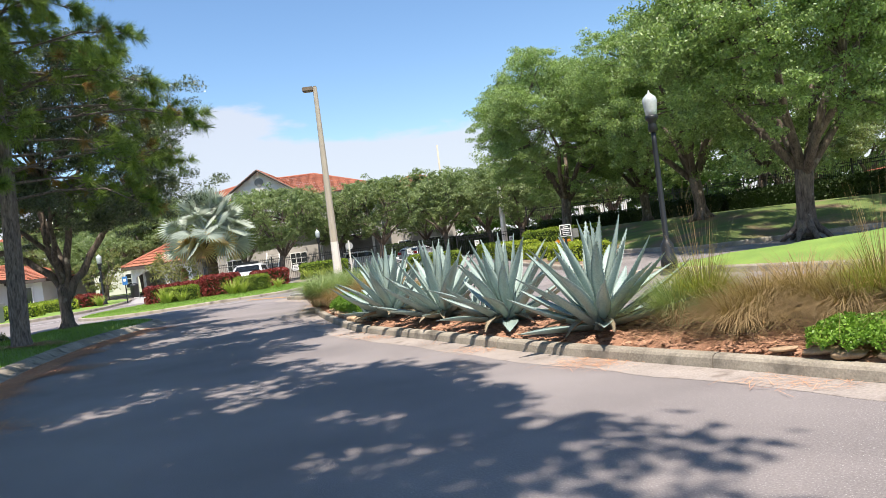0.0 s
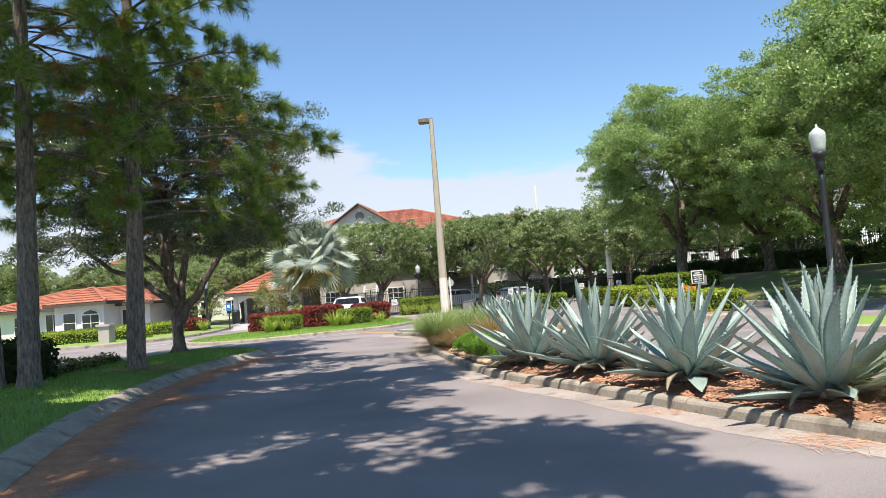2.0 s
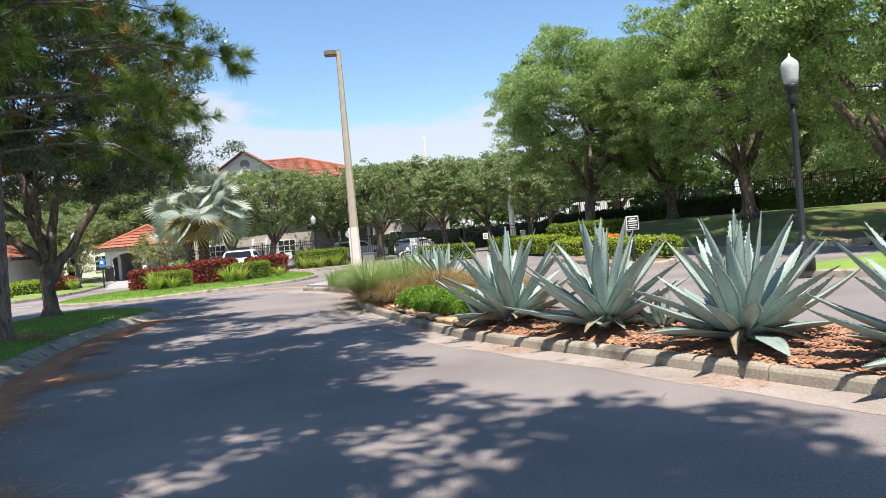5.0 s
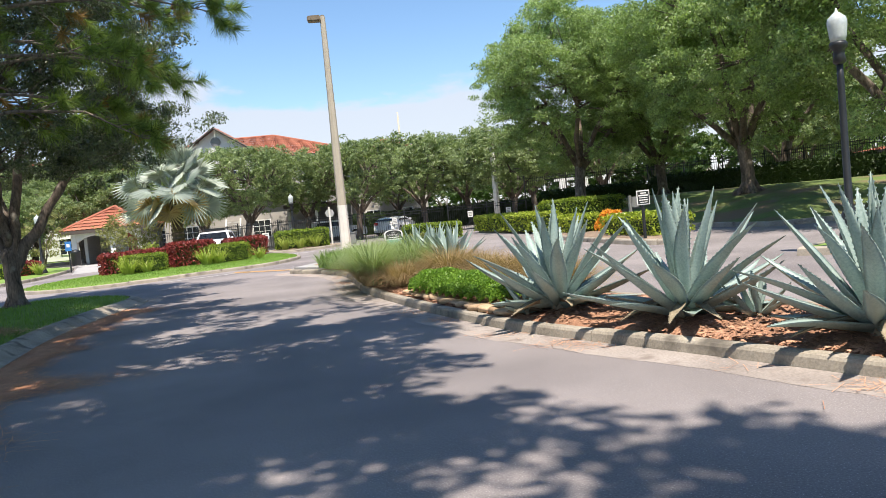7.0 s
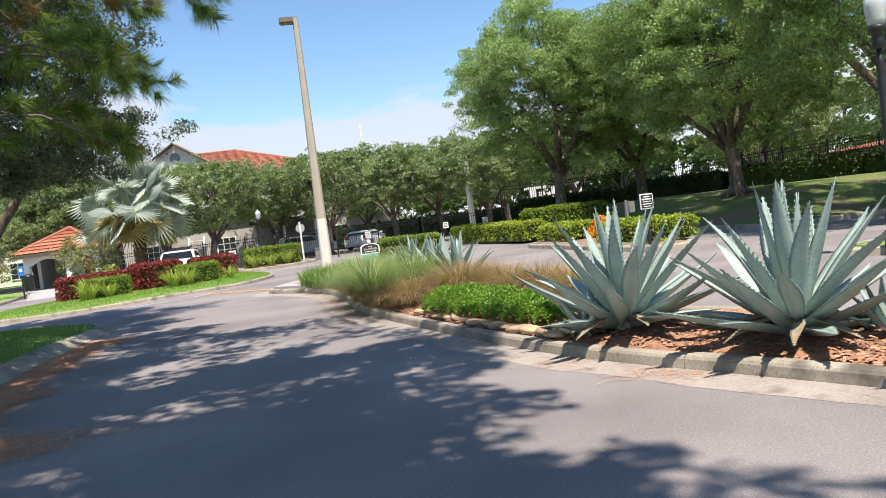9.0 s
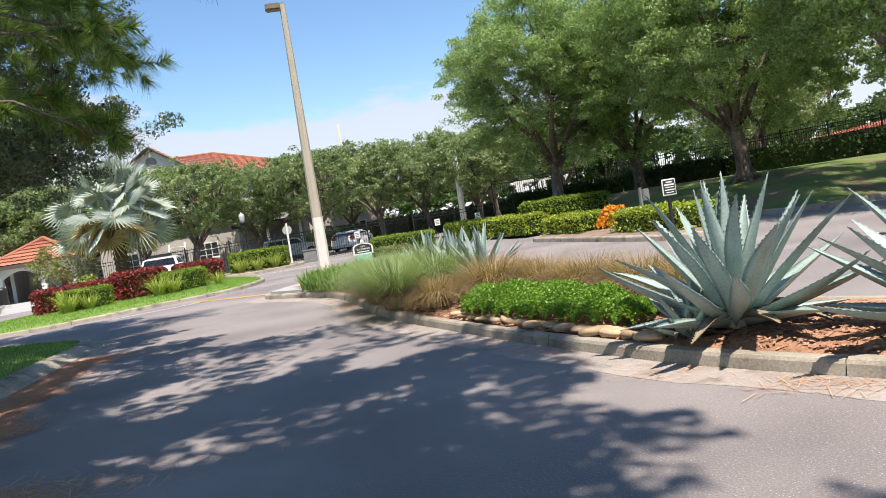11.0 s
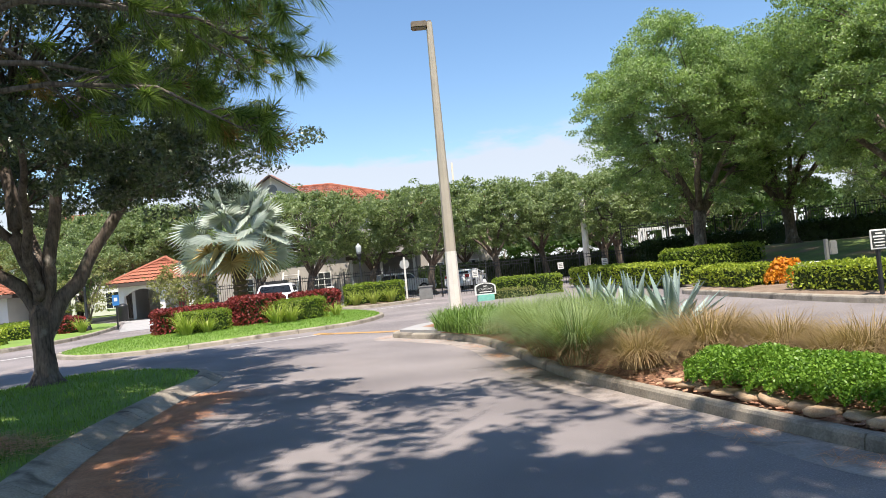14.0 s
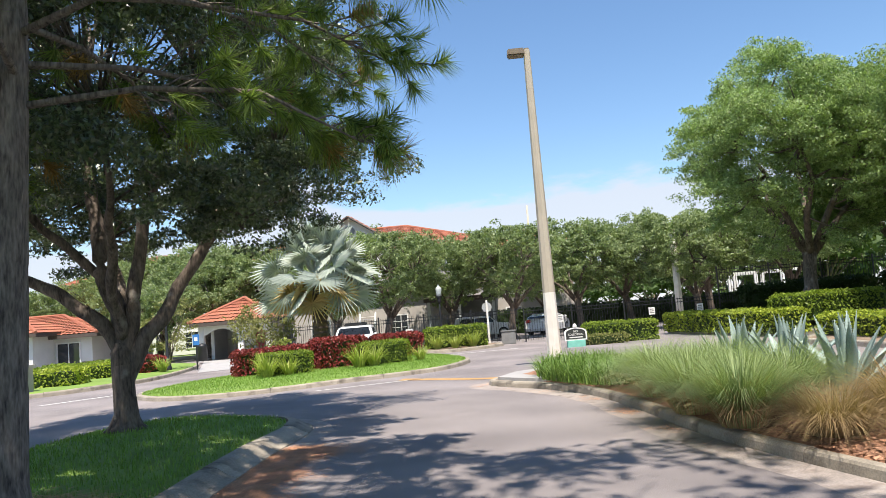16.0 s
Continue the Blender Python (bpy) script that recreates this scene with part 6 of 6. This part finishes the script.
# three-storey apartment block behind the trees
ap = thing("apartment_building", pose(0, 0, 0), "grey stucco three-storey building with red tiled roofs", "apartment building")
walls(ap, -26, 72, -5.5, 86, 0, 7.4, GREYSTUCCO)
hip_roof(ap, -26, 72, -5.5, 86, 7.4, 10.1, 0.8)
walls(ap, -5.5, 74, 1.5, 84, 0, 6.9, GREYSTUCCO)
hip_roof(ap, -5.5, 74, 1.5, 84, 6.9, 8.6, 0.8)
walls(ap, -18.90, 69.6, -13.40, 71.98, 0, 8.2, STUCCO)
bm = bmesh.new()
g = [bm.verts.new(p) for p in ((-18.90, 69.6, 8.2), (-13.40, 69.6, 8.2), (-16.15, 69.6, 10.0), (-18.90, 69.85, 8.2), (-13.40, 69.85, 8.2), (-16.15, 69.85, 10.0))]
bm.faces.new(g[:3]), bm.faces.new(g[:2:-1]), bm.faces.new((g[0], g[2], g[5], g[3])), bm.faces.new((g[1], g[4], g[5], g[2]))
part("gable", bm, STUCCO, ap, "white gable with a round vent")
bm = bmesh.new()
tube(bm, [(-16.15, 69.54, 8.95), (-16.15, 69.6, 8.95)], [0.42, 0.42], 16)
part("gable_vent", bm, GREYIRON, ap)
tiled("roof_slope", (-19.40, 69.1, 7.95), (-19.40, 79, 7.95), (-16.15, 79, 10.1), (-16.15, 69.1, 10.1), ap)
tiled("roof_slope", (-12.90, 79, 7.95), (-12.90, 69.1, 7.95), (-16.15, 69.1, 10.1), (-16.15, 79, 10.1), ap)
for sx in (-1, 1):
    bm = bmesh.new()
    tube(bm, [(-16.15 + sx * 3.3, 69.1, 7.85), (-16.15, 69.1, 10.05)], [0.09, 0.09], 6)
    part("bargeboard", bm, FASCIA, ap)
for z in (1.3, 3.8, 6.2):
    for x in (-24.5, -22.3, -12.9, -10.6, -8.2):
        window(ap, x, 71.98, z, 1.1, 1.3, bars=(3, 4))
    for x in (-17.7, -14.6):
        window(ap, x, 69.58, z, 1.0, 1.4, bars=(2, 3))
    window(ap, -3.6, 73.98, z, 1.2, 1.3, bars=(2, 3))
    window(ap, -0.6, 73.98, z, 1.2, 1.3, bars=(2, 3))
# nearer wing on the ground with a dark porch
wg = thing("apartment_wing", pose(0, 0, 0), "low grey stucco wing with a dark porch behind the fence", "building")
walls(wg, -19.0, 62.0, -8.2, 68.0, 0, 3.4, GREYSTUCCO)
bm = bmesh.new()
box(bm, -19.3, 61.6, 3.4, -7.9, 68.4, 3.6, 0.02)
part("roof", bm, FASCIA, wg)
window(wg, -11.9, 61.98, 1.35, 1.25, 1.2, bars=(3, 3))
window(wg, -17.2, 61.98, 1.35, 1.2, 1.2, bars=(3, 3))
for x in (-9.6, -7.6, -5.4):
    bm = bmesh.new()
    box(bm, x - 0.09, 59.9, 0, x + 0.09, 60.08, 2.6, 0.01)
    part("porch_post", bm, WHITETRIM, wg)
bm = bmesh.new()
box(bm, -9.9, 59.7, 2.6, -5.1, 63.0, 2.85, 0.02)
part("porch_roof", bm, FASCIA, wg)
bm = bmesh.new()
box(bm, -8.19, 62.9, 0, -5.2, 63.1, 2.6)
part("porch_wall", bm, GREYIRON, wg)
# outdoor stair with open treads
sr = thing("outdoor_stair", pose(-13.9, 60.2, 0), "white open-tread outdoor stair against the grey wing", "stair")
for i in range(12):
    bm = bmesh.new()
    box(bm, -0.5, i * 0.12, 0.12 + i * 0.17, 0.5, i * 0.12 + 0.2, 0.17 + i * 0.17)
    part("tread", bm, WHITETRIM, sr)
for sx in (-0.52, 0.52):
    bm = bmesh.new()
    tube(bm, [(sx, -0.05, 0.05), (sx, 1.55, 2.25)], [0.06, 0.06], 6)
    part("stringer", bm, WHITETRIM, sr)

lb = thing("apartment_building", pose(0, 0, 0), "white three-storey building with red tiled roofs behind the trees", "apartment building")
walls(lb, -48.6, 84, -31, 98, 0, 7.3, STUCCO)
hip_roof(lb, -48.6, 84, -31, 98, 7.3, 10.6, 0.9)
for z in (1.4, 3.9, 6.2):
    for x in (-47, -44, -41, -38, -35, -32.5):
        window(lb, x, 83.98, z, 1.3, 1.5, bars=(2, 3))
tb = thing("tan_building", pose(0, 0, 0), "tan stucco building beyond the fence and trees", "building")
walls(tb, 36, 26, 52, 62, 0, 2.75, PINKSTUCCO)
hip_roof(tb, 36, 26, 52, 62, 2.75, 3.9, 0.6)
for y in range(29, 62, 4):
    bm = bmesh.new()
    box(bm, 35.93, y - 0.7, 1.0, 36.0, y + 0.7, 2.5)
    fr = part("window_frame", bm, WHITETRIM, tb)
    bm = bmesh.new()
    box(bm, 35.91, y - 0.6, 1.1, 35.93, y + 0.6, 2.4)
    part("pane", bm, DARKGLASS, fr)
pg = thing("pergola", pose(15.4, 70.0, 0, 0, 0, -8), "white post-and-beam pergola beyond the trees", "pergola")
for x in (-2.0, 0.0, 2.0):
    for y in (0, 2.4):
        bm = bmesh.new()
        box(bm, x - 0.14, y - 0.14, 0, x + 0.14, y + 0.14, 3.0, 0.02)
        part("post", bm, WHITETRIM, pg)
for y in (0, 2.4):
    bm = bmesh.new()
    box(bm, -2.6, y - 0.1, 3.0, 2.6, y + 0.1, 3.2, 0.02)
    part("beam", bm, WHITETRIM, pg)


# ---- cars ----
def car(name, m, label, paint, length=4.6, width=1.82, height=1.66, rack=False):
    root = thing(name, m, label, "car", "parked cars")
    L_, W_, H_ = length / 2, width / 2, height
    side = [(-L_, 0.42), (-L_ + 0.05, 0.78), (-L_ + 0.18, 0.98), (-L_ + 0.55, H_ - 0.10), (-L_ + 1.0, H_), (0.25, H_ - 0.02), (0.62, H_ - 0.10), (L_ - 1.25, 1.02), (L_ - 0.35, 0.90), (L_ - 0.05, 0.74), (L_, 0.45), (L_ - 0.08, 0.26), (-L_ + 0.08, 0.26)]
    bm = bmesh.new()
    rows = []
    for sy in (-1, -0.86, 0.86, 1):
        row = []
        for x, z in side:
            tuck = 0.0 if z < 1.0 else (z - 1.0) / (H_ - 1.0) * 0.17
            y = sy * W_ * (1 - tuck) if abs(sy) > 0.9 else sy * W_ * (1 - tuck)
            lift = -0.035 if abs(sy) == 1 and z > 0.5 else 0
            row.append(bm.verts.new((x * (0.985 if abs(sy) == 1 else 1), y, z + lift)))
        rows.append(row)
    n = len(side)
    for a, b in zip(rows, rows[1:]):
        for i in range(n):
            bm.faces.new((a[i - 1], a[i], b[i], b[i - 1]))
    bm.faces.new(rows[0]), bm.faces.new(rows[-1][::-1])
    part("body", bm, paint, root)
    for sy in (-1, 1):
        for x0, x1, x2, x3 in ((-L_ + 0.72, -0.55, -0.50, -L_ + 0.95), (-0.48, L_ - 1.42, 0.52, -0.43)):
            bm = bmesh.new()
            y0, y1 = sy * (W_ + 0.004 - W_ * 0.02), sy * (W_ * 0.86 + 0.012)
            vs = [bm.verts.new(p) for p in ((x0, y0, 1.03), (x1, y0, 1.03), (x2, y1, H_ - 0.14), (x3, y1, H_ - 0.14), (x0, y0 - sy * 0.02, 1.03), (x1, y0 - sy * 0.02, 1.03), (x2, y1 - sy * 0.02, H_ - 0.14), (x3, y1 - sy * 0.02, H_ - 0.14))]
            bm.faces.new(vs[:4]), bm.faces.new(vs[:3:-1])
            for i in range(4):
                bm.faces.new((vs[(i - 1) % 4], vs[i], vs[i + 4], vs[(i - 1) % 4 + 4]))
            part("side_window", bm, DARKGLASS, root)
        bm = bmesh.new()
        box(bm, 0.72, sy * (W_ - 0.02), 0.98, 0.92, sy * (W_ + 0.16), 1.12, 0.03)
        part("mirror", bm, paint, root)
        bm = bmesh.new()
        box(bm, L_ - 0.22, sy * (W_ - 0.12), 0.66, L_ - 0.03, sy * (W_ - 0.5), 0.78, 0.03)
        part("headlight", bm, LAMPGLASS, root, "clear headlight")
        bm = bmesh.new()
        box(bm, -L_ - 0.01, sy * (W_ - 0.08), 0.78, -L_ + 0.12, sy * (W_ - 0.35), 0.98, 0.02)
        part("tail_light", bm, REDLIGHT, root, "red tail light")
        for x in (-L_ + 0.85, L_ - 0.9):
            bm = bmesh.new()
            tube(bm, [(x, sy * (W_ - 0.2), 0.34), (x, sy * (W_ - 0.19), 0.34), (x, sy * (W_ + 0.01), 0.34), (x, sy * (W_ + 0.02), 0.34)], [0.30, 0.34, 0.34, 0.31], 20)
            wh = part("wheel", bm, RUBBER, root, "black tyre")
            bm = bmesh.new()
            tube(bm, [(x, sy * (W_ + 0.015), 0.34), (x, sy * (W_ + 0.03), 0.34)], [0.225, 0.21], 20)
            part("rim", bm, ALLOY, wh)
    for x0, z0, x1, z1, nm in ((L_ - 1.28, 1.06, 0.66, H_ - 0.10, "windscreen"), (-L_ + 0.19, 1.04, -L_ + 0.52, H_ - 0.14, "rear_window")):
        bm = bmesh.new()
        g_ = 0.012 if nm == "windscreen" else -0.012
        vs = [bm.verts.new(p) for p in ((x0 + g_, -W_ * 0.84, z0 + 0.012), (x0 + g_, W_ * 0.84, z0 + 0.012), (x1 + g_, W_ * 0.74, z1 + 0.012), (x1 + g_, -W_ * 0.74, z1 + 0.012))]
        bm.faces.new(vs)
        bmesh.ops.solidify(bm, geom=bm.faces[:], thickness=0.01)
        part(nm, bm, DARKGLASS, root)
    bm = bmesh.new()
    box(bm, L_ - 0.06, -W_ * 0.5, 0.45, L_ + 0.015, W_ * 0.5, 0.66, 0.02)
    part("grille", bm, BLACKIRON, root)
    if rack:
        bm = bmesh.new()
        box(bm, -0.45, -W_ * 0.6, H_ + 0.01, -0.2, W_ * 0.6, H_ + 0.12, 0.03)
        part("roof_bar", bm, BLACKIRON, root)
    return root


car("parked_car", pose(-12.25, 47.3, 0, 0, 0, -85), "white parked car with a roof bar behind the hedges", CARWHITE, 4.6, 1.85, 1.5, True)
car("parked_car", pose(-2.0, 60.0, 0, 0, 0, 70), "white sedan parked beyond the gate", CARWHITE, 4.4, 1.75, 1.30)
car("parked_car", pose(-6.4, 60.0, 0, 0, 0, 12), "white sedan parked in the shade beyond the gate", CARWHITE, 4.5, 1.8, 1.48)

pot = thing("flower_pot", pose(-18.3, 55.5, 0.01), "terracotta pot with a yellow-green plant by the gatehouse", "plant pot")
bm = bmesh.new()
lathe(bm, [(0.20, 0), (0.29, 0.42), (0.32, 0.44), (0.32, 0.5), (0.27, 0.5), (0.25, 0.44)], 16)
part("pot", bm, TERRACOTTA, pot, smooth=True)
rl = np.random.default_rng(33)
q = rl.normal(size=(260, 3)) * np.array([0.26, 0.26, 0.18]) + np.array([0, 0, 0.78])
leaves(rl, q, 0.12, VARIEGATED, "foliage", pot)
bn = thing("litter_bin", pose(-22.9, 55.2, 0.15), "dark green litter bin beside the path", "litter bin")
bm = bmesh.new()
lathe(bm, [(0.27, 0), (0.30, 0.05), (0.30, 0.82), (0.32, 0.86), (0.22, 1.0), (0.05, 1.05)], 14)
part("body", bm, BLACKIRON, bn, smooth=True)
pr = thing("stone_pier", pose(-21.7, 35.9, 0.1), "grey square pier with a cap at the garden's edge", "pier")
bm = bmesh.new()
box(bm, -0.28, -0.28, 0, 0.28, 0.28, 0.85, 0.01)
part("shaft", bm, GREYSTUCCO, pr)
bm = bmesh.new()
box(bm, -0.36, -0.36, 0.85, 0.36, 0.36, 0.98, 0.02)
part("cap", bm, GREYSTUCCO, pr)

# ---- far woodland that closes the view ----
far = broadleaf("far_tree", pose(30, 92, -0.05), "distant green tree that closes the view", 10.0, 6.5, 0.25, 2.0, 81, 3200, 0.46, FARGREEN, clusters=45, group="far trees", puff=0.2)
rf = random.Random(12)
for i in range(56):
    a = radians(-62 + i * 2.6) if i < 50 else radians(90 + (i - 50) * 30)
    d = rf.uniform(92, 128)
    x, y = -4 + d * math.sin(a), 8 + d * math.cos(a)
    t_ = copy_thing(far, pose(x, y, -0.05, 0, 0, rf.uniform(0, 360)))
    s = rf.uniform(0.65, 0.95)
    t_.scale = (s, s, s * (0.72 if -20 < x < 30 else 0.9))
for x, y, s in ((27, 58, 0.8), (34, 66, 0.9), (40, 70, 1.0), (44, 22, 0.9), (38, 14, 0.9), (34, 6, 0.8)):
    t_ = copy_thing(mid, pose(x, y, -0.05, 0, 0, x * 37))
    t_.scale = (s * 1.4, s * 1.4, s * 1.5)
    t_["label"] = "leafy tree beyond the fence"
